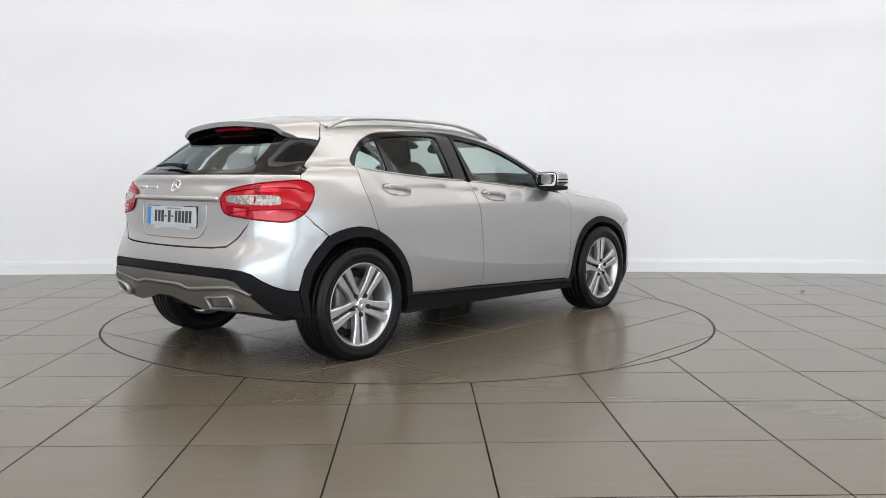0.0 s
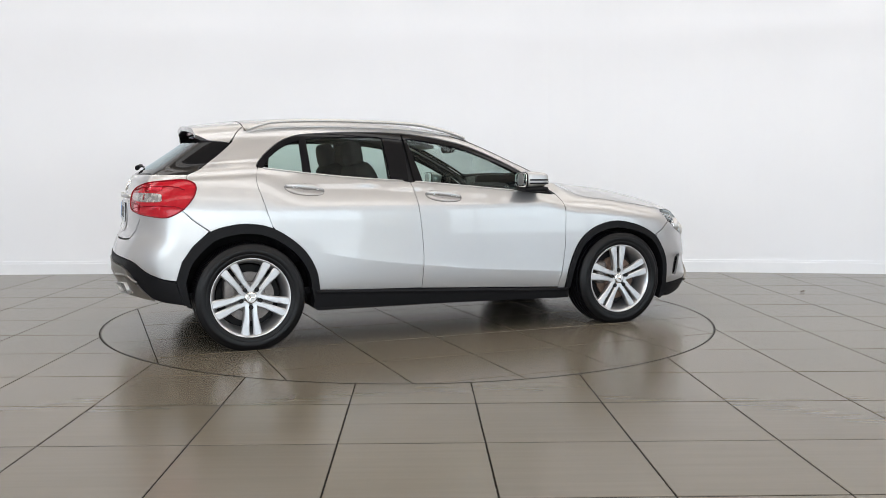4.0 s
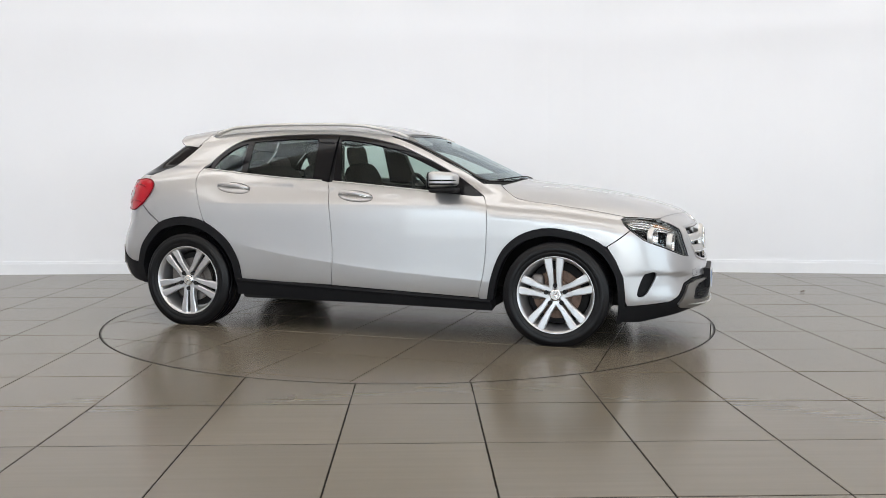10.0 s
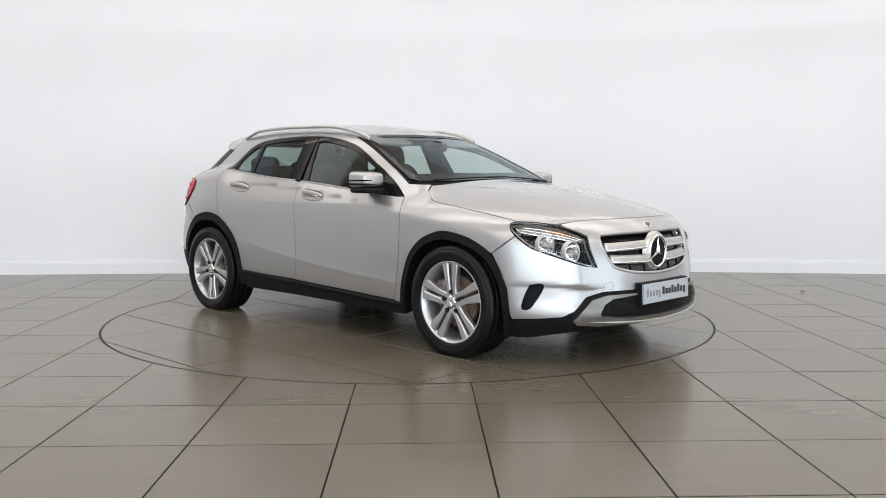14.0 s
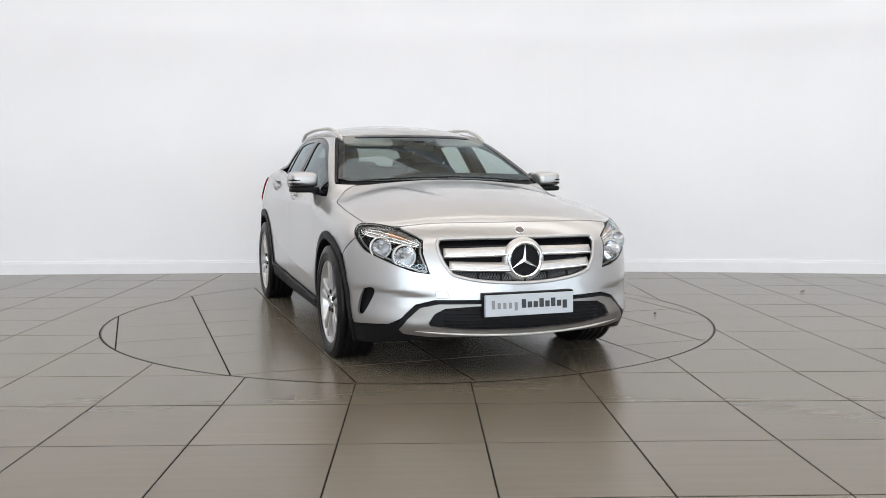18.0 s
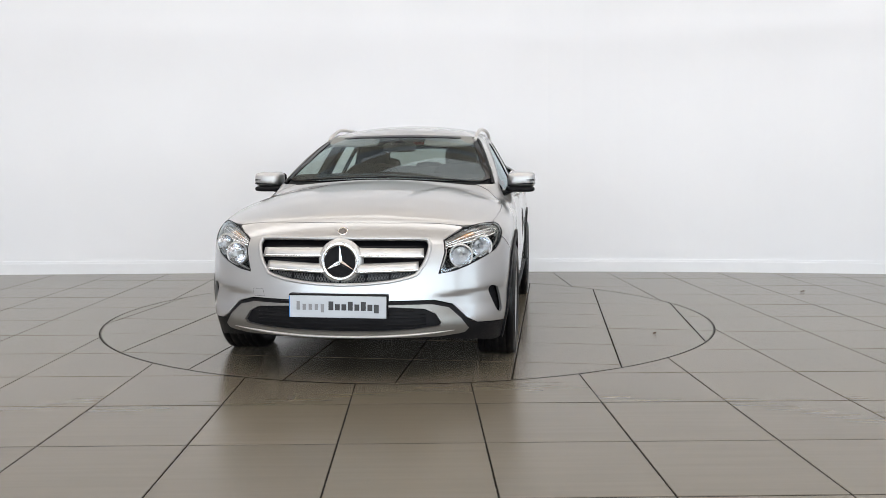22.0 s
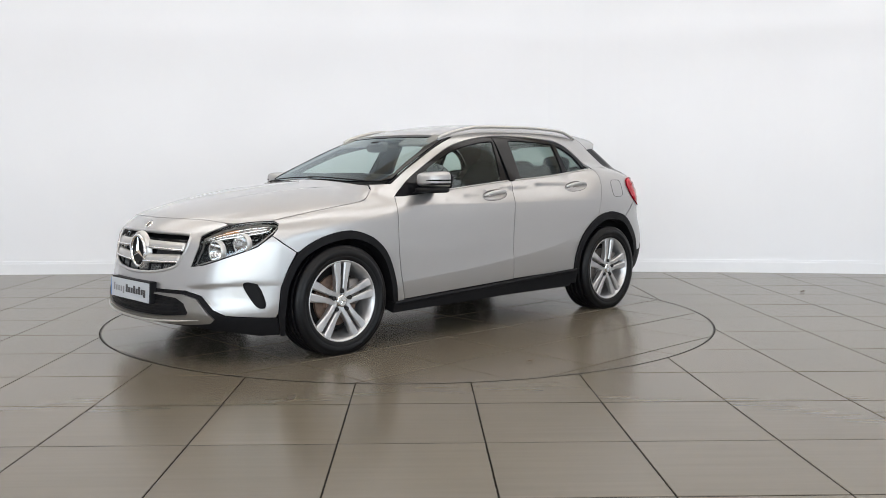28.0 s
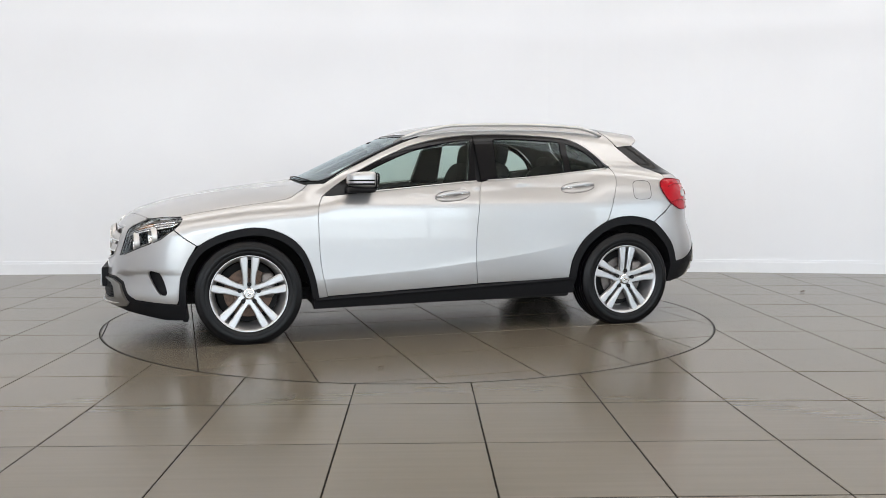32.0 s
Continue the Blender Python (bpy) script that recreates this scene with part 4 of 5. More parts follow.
def spoke_bm(angle, s):
    bm = bmesh.new()
    rows = []
    ca, sa = math.cos(angle), math.sin(angle)
    for i in range(9):
        t = i / 8
        r = 0.030 + 0.208 * t
        w = 0.0160 + 0.0100 * step01((t - 0.3) / 0.7)
        off = s * (0.0075 + 0.005 * t + w)
        y = 0.088 + 0.004 * math.sin(math.pi * t) + 0.010 * t ** 2
        d = 0.050 - 0.022 * t
        sec = [(-w, y - d), (-w - 0.001, y - 0.006), (-w * 0.72, y), (w * 0.72, y), (w + 0.001, y - 0.006), (w, y - d)]
        rows.append([bm.verts.new((ca * r - sa * (off + q), yy, sa * r + ca * (off + q))) for q, yy in sec])
    for a, b in zip(rows, rows[1:]):
        for j in range(6):
            k = (j + 1) % 6
            bm.faces.new((a[j], a[k], b[k], b[j]))
    bm.faces.new(rows[0][::-1])
    bm.faces.new(rows[-1])
    return bm


def flip_y(bm):
    for v in bm.verts:
        v.co.y *= -1
    return bm


for x, side, first in ((1.354, -1, 93), (-1.358, -1, 270), (1.354, 1, 92), (-1.358, 1, 95)):
    fl = (lambda b: flip_y(b)) if side < 0 else (lambda b: b)
    wheel = part("wheel", fl(lathe_bm(rim_profile, 72)), ALLOY, car, "silver five twin-spoke alloy wheel with black tyre", True)
    wheel.location = (x, side * WHEEL_Y, HUB_Z)
    tyre = fl(lathe_bm(tyre_profile, 96))
    for v in tyre.verts:                     # foot clamped flat at the floor; hub height is fitted to the camera's view
        v.co.z = max(v.co.z, -HUB_Z + 0.0005)
    part("tyre", tyre, RUBBER, wheel, "black rubber tyre", True)
    for k in range(5):
        a = radians(first + 72 * k)
        for s in (-1, 1):
            part("spoke", fl(spoke_bm(a, s)), ALLOY, wheel)
        # raised dark disc paints the shade of a recessed bolt hole
        part("wheel_bolt", fl(disc_bm(0.0140, 0.05, 0.0965, 14, 0.063 * math.cos(a), 0.061 * math.sin(a))), DARK, wheel)
    part("hub", fl(lathe_bm([(0.0005, 0.02), (0.072, 0.02), (0.074, 0.066), (0.062, 0.076), (0.040, 0.078), (0.036, 0.086), (0.0005, 0.086)], 40)), ALLOY, wheel, "", True)
    part("centre_cap", fl(lathe_bm([(0.038, 0.080), (0.038, 0.095), (0.033, 0.099), (0.0005, 0.100)], 32)), CHROME, wheel, "bright round centre cap", True)
    part("cap_disc", fl(disc_bm(0.029, 0.098, 0.1012, 28)), SATIN, wheel)
    star = bmesh.new()
    mid = star.verts.new((0, 0.105, 0))
    rim = [star.verts.new(((0.025 if k % 2 else 0.006) * math.cos(radians(30 + first + 60 * k)), 0.1018, (0.025 if k % 2 else 0.006) * math.sin(radians(30 + first + 60 * k)))) for k in range(6)]
    for k in range(6):
        star.faces.new((mid, rim[k], rim[(k + 1) % 6]))
    part("cap_emblem", fl(star), CHROME, wheel)
    part("brake_disc", fl(lathe_bm([(0.0005, 0.010), (0.158, 0.010), (0.158, 0.030), (0.102, 0.030), (0.095, 0.052), (0.0005, 0.052)], 48)), STEEL if x < 0 else RUST, wheel, "rust-tinted brake disc")
    cal = ellipsoid_bm((-0.125 if x > 0 else -0.12, 0.02, 0.045), (0.045, 0.040, 0.085), 0.5, 14, 10)
    part("brake_caliper", fl(cal), STEEL, wheel, "", True)
    part("backplate", fl(lathe_bm([(0.0005, -0.03), (0.20, -0.03), (0.20, -0.02), (0.0005, -0.02)], 32)), DARK, wheel)
    # wheel well
    well = lathe_bm([(0.425, 0.062), (0.425, -0.30), (0.0005, -0.30)], 48)
    bmesh.ops.delete(well, geom=[v for v in well.verts if v.co.z < -0.03], context="VERTS")
    lining = part("wheel_well", fl(well), DARK, car, "", True)
    lining.location = (x, side * 0.775, HUB_Z + 0.012)

# ---- underside and inner shell ----
part("underbody", box_bm(-1.72, 1.98, -0.60, 0.60, 0.235, 0.33, 0.03), DARK, car, "dark underside")
part("side_member", box_bm(-0.93, 0.93, -0.85, 0.85, 0.215, 0.30, 0.02), DARK, car)
part("cabin_floor", box_bm(-1.75, 0.9, -0.74, 0.74, 0.32, 0.36), TRIM, car)
part("bulkhead", box_bm(0.84, 0.88, -0.74, 0.74, 0.36, 0.985), TRIM, car)
panel("front_backing", [[(-0.95, 0.24), (0.95, 0.24), (0.95, 0.76), (0.6, 0.80), (-0.6, 0.80), (-0.95, 0.76)]], "fan_front", DARK, car, off=-0.13, deep=0, step=0.06)
panel("rear_backing", [[(-1.0, 0.32), (1.0, 0.32), (1.0, 1.02), (-1.0, 1.02)]], "fan_rear", DARK, car, off=-0.05, deep=0, step=0.06)
for s in (0, 1):
    panel("door_trim", [[(-1.30, 0.83), (-1.10, 0.76), (-0.94, 0.62), (-0.87, 0.40), (0.86, 0.40), (0.84, 0.94), (0.578, 0.968), (-0.06, 1.025), (-0.578, 1.06), (-1.26, 1.13)]], "side", TRIM, car, s, off=-0.055, deep=0, step=0.06)
    panel("pillar_trim", [quarter[:-3]], "side", TRIM, car, s, off=-0.022, deep=0, step=0.05, gap=0.004)
    panel("pillar_trim", [[(-0.40, 1.06), (-0.16, 1.045), (-0.235, 1.37), (-0.40, 1.37)]], "side", TRIM, car, s, off=-0.03, deep=0.03, step=0.05)
panel("roof_lining", [full(roof_half)], "top", LINER, car, off=-0.03, deep=0, step=0.06)
panel("cowl", [full([(0.84, 0.0), (0.80, 0.40), (0.74, 0.70), (0.90, 0.70), (0.97, 0.56), (1.03, 0.3), (1.05, 0.0)])], "top", BLACK, car, off=-0.016, deep=0.02, step=0.04)

# ---- cabin ----
dash = ellipsoid_bm((0.66, 0, 0.86), (0.26, 0.72, 0.145), 0.35, 28, 14)
part("dashboard", dash, TRIM, car, "dark moulded dashboard", True)
part("binnacle", ellipsoid_bm((0.52, -0.36, 0.985), (0.13, 0.20, 0.055), 0.55), TRIM, car, "", True)
part("screen", box_bm(0.535, 0.55, -0.10, 0.10, 0.985, 1.085, 0.006), GLOSS, car, "dark centre screen")
ringpath = [(0.185 * math.cos(t), 0.185 * math.sin(t)) for t in np.linspace(0, 2 * math.pi, 40, endpoint=False)]
TILT = radians(24)
wheel_at = Vector((0.30, -0.36, 0.93))
sw = [tuple(wheel_at + Vector((-b * math.sin(TILT), a, b * math.cos(TILT)))) for a, b in ringpath]
steer = sweep("steering_wheel", sw, oval(0.016, 0.016, 8), TRIM, car, label="black steering wheel", up=(1, 0, 0.3), closed=True)
part("wheel_boss", ellipsoid_bm(tuple(wheel_at), (0.035, 0.075, 0.06), 0.7), TRIM, steer, "", True)
for a in (0, math.pi, -math.pi / 2):
    e = wheel_at + Vector((-0.18 * math.sin(a) * math.sin(TILT), 0.18 * math.cos(a), 0.18 * math.sin(a) * math.cos(TILT)))
    sweep("wheel_spoke", [tuple(wheel_at), tuple(wheel_at.lerp(e, 0.5)), tuple(e)], oval(0.011, 0.022, 8), TRIM, steer, up=(1, 0, 0.3))


def lean(angle, at):
    m = Matrix.Rotation(radians(angle), 4, "Y")
    return lambda q: m @ q


for y in (-0.37, 0.37):
    seat = part("seat", ellipsoid_bm((-0.12, y, 0.55), (0.29, 0.26, 0.10), 0.45), SEAT, car, "dark cloth front seat", True)
    part("backrest", ellipsoid_bm((-0.43, y, 0.86), (0.095, 0.25, 0.34), 0.5, warp=lean(-17, 0)), SEAT, seat, "", True)
    part("headrest", ellipsoid_bm((-0.545, y, 1.245), (0.055, 0.135, 0.095), 0.6, warp=lean(-10, 0)), SEAT, seat, "", True)
    for d in (-0.05, 0.05):
        sweep("headrest_post", [(-0.515, y + d, 1.12), (-0.54, y + d, 1.22)], oval(0.007, 0.007, 8), CHROME, seat, up=(0, 1, 0))
bench = part("rear_bench", ellipsoid_bm((-0.86, 0, 0.58), (0.26, 0.66, 0.10), 0.4), SEAT, car, "dark cloth rear bench", True)
part("bench_back", ellipsoid_bm((-1.16, 0, 0.86), (0.09, 0.65, 0.32), 0.4, warp=lean(-20, 0)), SEAT, bench, "", True)
for y in (-0.40, 0.0, 0.40):
    part("bench_headrest", ellipsoid_bm((-1.27, y, 1.175 if y else 1.14), (0.05, 0.13, 0.075), 0.6, warp=lean(-12, 0)), SEAT, bench, "", True)
part("parcel_shelf", box_bm(-1.85, -1.30, -0.60, 0.60, 1.02, 1.045, 0.008), TRIM, car)
part("inner_mirror", ellipsoid_bm((0.345, 0, 1.300), (0.020, 0.125, 0.036), 0.6), TRIM, car, "", True)
part("sensor_housing", ellipsoid_bm((0.33, 0, 1.328), (0.055, 0.060, 0.020), 0.6), TRIM, car, "", True)
for s in (-1, 1):
    part("sun_visor", ellipsoid_bm((0.24, 0.36 * s, 1.345), (0.085, 0.19, 0.014), 0.5, warp=lean(24, 0)), LINER, car, "", True)

# ---- outer fittings ----
def rim_tube(name, view, loop, r, material, parent, side=0, off=0.002, form=body_form, label=""):
    p, n = onto(view, dense(loop, 0.02), form, off)
    return sweep(name, p, oval(r, r, 6), material, parent, side, label, up=(0.02, 0.03, 1), closed=True)


for s in (0, 1):
    sgn = 1 if s else -1
    # roof rail
    xs = np.linspace(-1.31, 0.24, 40)
    base, _ = onto("top", np.array([(x, -0.568 + 0.02 * abs(x + 0.5)) for x in xs]))
    t = (xs - xs[0]) / (xs[-1] - xs[0])
    lift = 0.008 + 0.038 * np.minimum(1, np.minimum(t / 0.10, (1 - t) / 0.22)) ** 0.8
    base[:, 2] += lift
    rail = sweep("roof_rail", base, oval(0.014, 0.012, 10), SATIN, car, s, "bright metal roof rail")
    sweep("rail_gasket", base - np.array([0, 0, 1]) * (lift[:, None] * 0.75 + 0.006), oval(0.006, 0.008, 8), PAINT, rail, s)
    # handles
    for cup, owner in ((CUP_R, "rear_door"), (CUP_F, "front_door")):
        owner = [o for o in car.children if o.name.startswith(owner)][s]
        c = np.array(cup)
        x0, x1 = c[:, 0].min() + 0.006, c[:, 0].max() - 0.006
        z0, z1 = c[c[:, 0].argmin(), 1] + 0.005, c[c[:, 0].argmax(), 1] + 0.005
        dish("handle_cup", cup, PAINT, owner, s)
        k = np.arange(25) / 24
        p, n = onto("side", np.c_[x0 + (x1 - x0) * k, z0 + (z1 - z0) * k])
        bow = 0.004 + 0.026 * np.sin(math.pi * k) ** 0.5
        taper = list(0.30 + 0.70 * np.sin(math.pi * (0.02 + 0.96 * k)) ** 0.5)
        handle = sweep("door_handle", p + n * bow[:, None], oval(0.011, 0.019, 14), PAINT, owner, s, "silver pull handle", taper=taper)
        sweep("handle_trim", (p + n * (bow[:, None] + 0.007))[3:-3] - np.array([0, 0, 0.012]), oval(0.003, 0.004, 6), CHROME, handle, s)
        if owner.name.startswith("front") and not s:
            q, m = onto("side", np.array([(x0 + 0.012, z0)]), body_form, 0.006)
            lock = lathe_bm([(0.0005, 0.004), (0.009, 0.004), (0.011, 0.0)], 16)
            bmesh.ops.transform(lock, matrix=Matrix.Translation(q[0]) @ Vector(m[0]).to_track_quat("Y", "Z").to_matrix().to_4x4(), verts=lock.verts[:])
            part("lock_cover", lock, SATIN, handle, "", True)
    # door mirror
    def shape(q):
        k = (q.x + 0.095) / 0.19
        return Vector((q.x * (1 - 0.12 * abs(q.y) / 0.11), q.y * (1 - 0.10 * k), q.z * (1 - 0.25 * k ** 2)))
    cap = ellipsoid_bm((0.612, 0.910 * sgn, 1.066), (0.100, 0.100, 0.057), 0.42, 28, 16, shape)
    mirror = part("door_mirror", cap, PAINT, car, "silver door mirror with a black foot", True)
    part("mirror_foot", ellipsoid_bm((0.616, 0.903 * sgn, 0.998), (0.094, 0.101, 0.020), 0.5, 22, 8), BLACK, mirror, "", True)
    sweep("mirror_stem", [(0.675, 0.765 * sgn, 0.965), (0.655, 0.80 * sgn, 0.978), (0.635, 0.87 * sgn, 0.992)], oval(0.035, 0.014, 10), BLACK, mirror)
    part("mirror_glass", ellipsoid_bm((0.524, 0.905 * sgn, 1.062), (0.006, 0.090, 0.050), 0.4, 22, 8), MIRROR, mirror, "", True)
    part("mirror_edge", ellipsoid_bm((0.527, 0.905 * sgn, 1.060), (0.006, 0.098, 0.057), 0.45, 22, 8), BLACK, mirror, "", True)
    for z, reach, r in ((1.062, 1.36, 0.0055), (1.038, 1.50, 0.0060)):
        pts = []
        ca = math.sqrt(max(0.0, 1 - (abs(z - 1.066) / 0.057) ** (2 / 0.42))) ** 0.42
        for b in np.linspace(math.pi / 2 + 0.6, math.pi / 2 - reach, 26):
            q = shape(Vector((0.1 * ca * math.copysign(abs(math.cos(b)) ** 0.42, math.cos(b)), 0.1 * ca * abs(math.sin(b)) ** 0.42, z - 1.066)))
            pts.append((0.612 + q.x, (0.910 + q.y) * sgn, z))
        for k in range(1, 9):                # the slot runs on across the front towards the door
            last = pts[25]
            pts.append((last[0] + 0.0002 * k, last[1] - 0.0075 * k * sgn, z))
        sweep("mirror_slot", pts, oval(0.003, r, 8), GLOSS, mirror, taper=[1 if q < 18 else max(0.12, 1 - (q - 18) / 16) for q in range(34)])
    # headlamp insides
    hl = [o for o in car.children if o.name.startswith("headlamp")][s]
    for (cx, cy, cz), r, turn_out in (((1.945, -0.735, 0.703), 0.054, 14), ((2.050, -0.632, 0.660), 0.058, 6)):
        m = Matrix.Translation((cx, cy * -sgn, cz)) @ Matrix.Rotation(radians(-90 + turn_out * sgn), 4, "Z")
        bowl = lathe_bm([(0.010, -0.055), (r * 0.35, -0.050), (r * 0.62, -0.036), (r * 0.86, -0.012), (r, 0.012)], 14)
        bmesh.ops.transform(bowl, matrix=m, verts=bowl.verts[:])
        refl = part("reflector", bowl, REFLECTOR, hl, "bright faceted reflector", True)
        ring = lathe_bm([(r - 0.001, 0.012), (r + 0.003, 0.015), (r + 0.007, 0.010), (r + 0.006, -0.02)], 32)
        bmesh.ops.transform(ring, matrix=m, verts=ring.verts[:])
        part("reflector_rim", ring, SATIN, refl, "", True)
        cap = lathe_bm([(0.0005, 0.002), (0.008, 0.0), (0.010, -0.010), (0.009, -0.05)], 16)
        bmesh.ops.transform(cap, matrix=m, verts=cap.verts[:])
        part("bulb_cap", cap, SATIN, refl, "", True)
    strip_low = [(2.105, -0.556, 0.716), (2.022, -0.682, 0.747), (1.884, -0.79, 0.774), (1.83, -0.817, 0.785)]
    brow_line = [(1.775, -0.812, 0.820), (1.80, -0.785, 0.840), (1.86, -0.741, 0.842), (1.92, -0.700, 0.834), (1.974, -0.662, 0.820), (2.024, -0.620, 0.800), (2.071, -0.575, 0.772), (2.098, -0.549, 0.748)]
    panel("lamp_bezel", [ff([*brow_line, *strip_low])], "fan_front", CLEAR, hl, s, off=-0.030, deep=0.010, step=0.02, label="clear ribbed upper lens strip")
    panel("indicator", [ff([(1.94, -0.688, 0.803), (2.0, -0.642, 0.785), (2.06, -0.59, 0.757), (2.085, -0.565, 0.740), (2.03, -0.65, 0.766), (1.96, -0.71, 0.784)])], "fan_front", AMBER, hl, s, off=-0.024, deep=0.006, step=0.02)
    p, n = onto("fan_front", np.array(ff([(2.11, -0.553, 0.712), (2.022, -0.682, 0.743), (1.884, -0.79, 0.770), (1.83, -0.817, 0.781), (1.80, -0.825, 0.800), (1.795, -0.80, 0.820)])), body_form, -0.022)
    sweep("lamp_line", p, oval(0.004, 0.005, 6), CHROME, hl, s)
    for k in (0.25, 0.5, 0.75):
        rib_pts = [tuple(np.array(a) * (1 - k) + np.array(b) * k) for a, b in zip(brow_line[1::2], strip_low[::-1])]
        p, n = onto("fan_front", np.array(curve(ff(rib_pts), 4)), body_form, -0.026)
        sweep("lens_rib", p, oval(0.003, 0.004, 6), CHROME, hl, s)
    band = inset(dense(ff(head), 0.012), 0.006)
    panel("lamp_edge", [band, inset(band, 0.008)], "fan_front", SKID, hl, s, off=-0.020, deep=0.006, step=0.02, gap=0, label="silver inner rim")
    rim_tube("lamp_seal", "fan_front", ff(head), 0.0035, BLACK, hl, s, off=-0.004)
    # exhaust trim
    tip = [(-2.046, -0.622, 0.360), (-2.070, -0.600, 0.428), (-2.108, -0.435, 0.414), (-2.078, -0.440, 0.350)]
    tip = [(x_ - 0.012, y_, z_) for x_, y_, z_ in tip]
    ex = sweep("exhaust_trim", [(p_[0], p_[1] * -sgn, p_[2]) for p_ in tip], oval(0.0035, 0.016, 8), SATIN, car, 0, "bright trapezoid exhaust finisher", up=(1, 0.05, 0.02), closed=True)
    bm = bmesh.new()
    rows = [[bm.verts.new((p_[0] + d, p_[1] * -sgn, p_[2] + 0.25 * d)) for p_ in tip] for d in (-0.002, 0.07)]
    for k in range(4):
        bm.faces.new((rows[0][k], rows[0][(k + 1) % 4], rows[1][(k + 1) % 4], rows[1][k]))
    bm.faces.new(rows[1])
    part("exhaust_opening", bm, STEEL, ex)

# fuel flap on the left quarter
flap = [(-1.505 + 0.075 * math.copysign(abs(math.cos(a)) ** 0.5, math.cos(a)), 0.985 + 0.068 * math.copysign(abs(math.sin(a)) ** 0.5, math.sin(a))) for a in np.linspace(0, 2 * math.pi, 36, endpoint=False)]
rim_tube("fuel_flap_seam", "side", flap, 0.0016, DARK, car, 1, off=0.0002)

# ---- grille ----
def front_line(pts, off=0.0):
    p, n = onto("front", np.array(pts, float), body_form, off)
    return p


grille = panel("grille", [wide(GR)], "front", GLOSS, car, off=-0.045, deep=0, gap=-0.02, step=0.04, label="black grille with two bright louvres and a round emblem")
rim_tube("grille_surround", "front", curve([*wide(GR), GR[0]], 4)[:-1], 0.013, PAINT, grille, off=-0.008)
for z0, bend, hh, half_w in ((0.688, -0.006, 0.026, 0.445), (0.602, 0.012, 0.026, 0.420)):
    for s in (-1, 1):
        ys = np.linspace(0.085, half_w, 16) * s
        pts = [(y, z0 + bend * (abs(y) - 0.1) / 0.35) for y in ys]
        p = front_line(pts, -0.012)
        bar = sweep("louvre", p, [(-0.020, -hh * 0.8), (0.006, -hh), (0.010, -hh * 0.55), (0.004, hh * 0.2), (-0.006, hh), (-0.022, hh * 0.9)] if s > 0 else [(0.020, -hh * 0.8), (-0.006, -hh), (-0.010, -hh * 0.55), (-0.004, hh * 0.2), (0.006, hh), (0.022, hh * 0.9)], SATIN, grille, label="satin silver louvre")
        lowp = np.array(front_line([(y, z - hh * 0.75) for y, z in pts], 0.0))
        sweep("louvre_edge", lowp, oval(0.004, 0.006, 6), CHROME, bar)
# mesh strip under the louvres
for k in range(52):
    y = -0.40 + 0.8 * k / 51
    zt, zb = 0.563 + 0.02 * (abs(y) / 0.4), 0.521 + 0.045 * (abs(y) / 0.41) ** 2
    if zt - zb < 0.008:
        continue
    for s in (-1, 1):
        p = front_line([(y - s * 0.012, zb), (y + s * 0.012, zt)], -0.028)
        sweep("mesh_wire", p, oval(0.0022, 0.0022, 4), MESH, grille, up=(1, 0, 0))
for y in (-0.27, -0.14, 0.0, 0.14, 0.27):
    sweep("mesh_divider", front_line([(y, 0.517 + 0.05 * (abs(y) / 0.42) ** 2), (y, 0.575)], -0.022), oval(0.005, 0.008, 6), BLACK, grille, up=(1, 0, 0))
# round emblem, plain shapes
ex = x_at(0.0, 0.637) - 0.005
em = [(ex, 0.094 * math.cos(t), 0.637 + 0.094 * math.sin(t)) for t in np.linspace(0, 2 * math.pi, 48, endpoint=False)]
emblem = sweep("emblem_ring", em, oval(0.011, 0.011, 10), CHROME, grille, up=(1, 0.01, 0.01), closed=True, label="round bright emblem")
collar = lathe_bm([(0.098, 0.004), (0.106, 0.006), (0.118, -0.006), (0.124, -0.026)], 48)
bmesh.ops.transform(collar, matrix=Matrix.Translation((ex - 0.004, 0, 0.637)) @ Matrix.Rotation(radians(-90), 4, "Z"), verts=collar.verts[:])
part("emblem_collar", collar, SATIN, emblem, "satin silver collar", True)
bm = lathe_bm([(0.0005, 0.0), (0.088, 0.0), (0.088, -0.01), (0.0005, -0.01)], 40)
bmesh.ops.transform(bm, matrix=Matrix.Translation((ex - 0.004, 0, 0.637)) @ Matrix.Rotation(radians(-90), 4, "Z"), verts=bm.verts[:])
part("emblem_disc", bm, BLACK, emblem)


def three_point_bm(at, r, nx, tilt=0.0):
    """Three ridged points of a round emblem, facing nx along x."""
    bm = bmesh.new()
    c = bm.verts.new((r * 0.16, 0, 0))
    tips, mids = [], []
    for k in range(3):
        a = math.pi / 2 + k * 2 * math.pi / 3
        tips.append(bm.verts.new((0.001, r * math.cos(a), r * math.sin(a))))
        mids.append(bm.verts.new((0.001, 0.16 * r * math.cos(a + math.pi / 3), 0.16 * r * math.sin(a + math.pi / 3))))
    for k in range(3):
        bm.faces.new((c, tips[k], mids[k]))
        bm.faces.new((c, mids[k - 1], tips[k]))
    bmesh.ops.transform(bm, matrix=Matrix.Translation(at) @ Matrix.Rotation(radians(tilt), 4, "Y") @ Matrix.Diagonal((nx, 1, 1, 1)), verts=bm.verts[:])
    return bm


part("emblem_points", three_point_bm((ex + 0.002, 0, 0.637), 0.090, 1), CHROME, emblem)
# small round badge on the nose
bp, bn = onto("front", np.array([(0.0, 0.795)]))
bm = lathe_bm([(0.0005, 0.0), (0.020, 0.0), (0.025, 0.004), (0.028, 0.0), (0.028, -0.004)], 28)
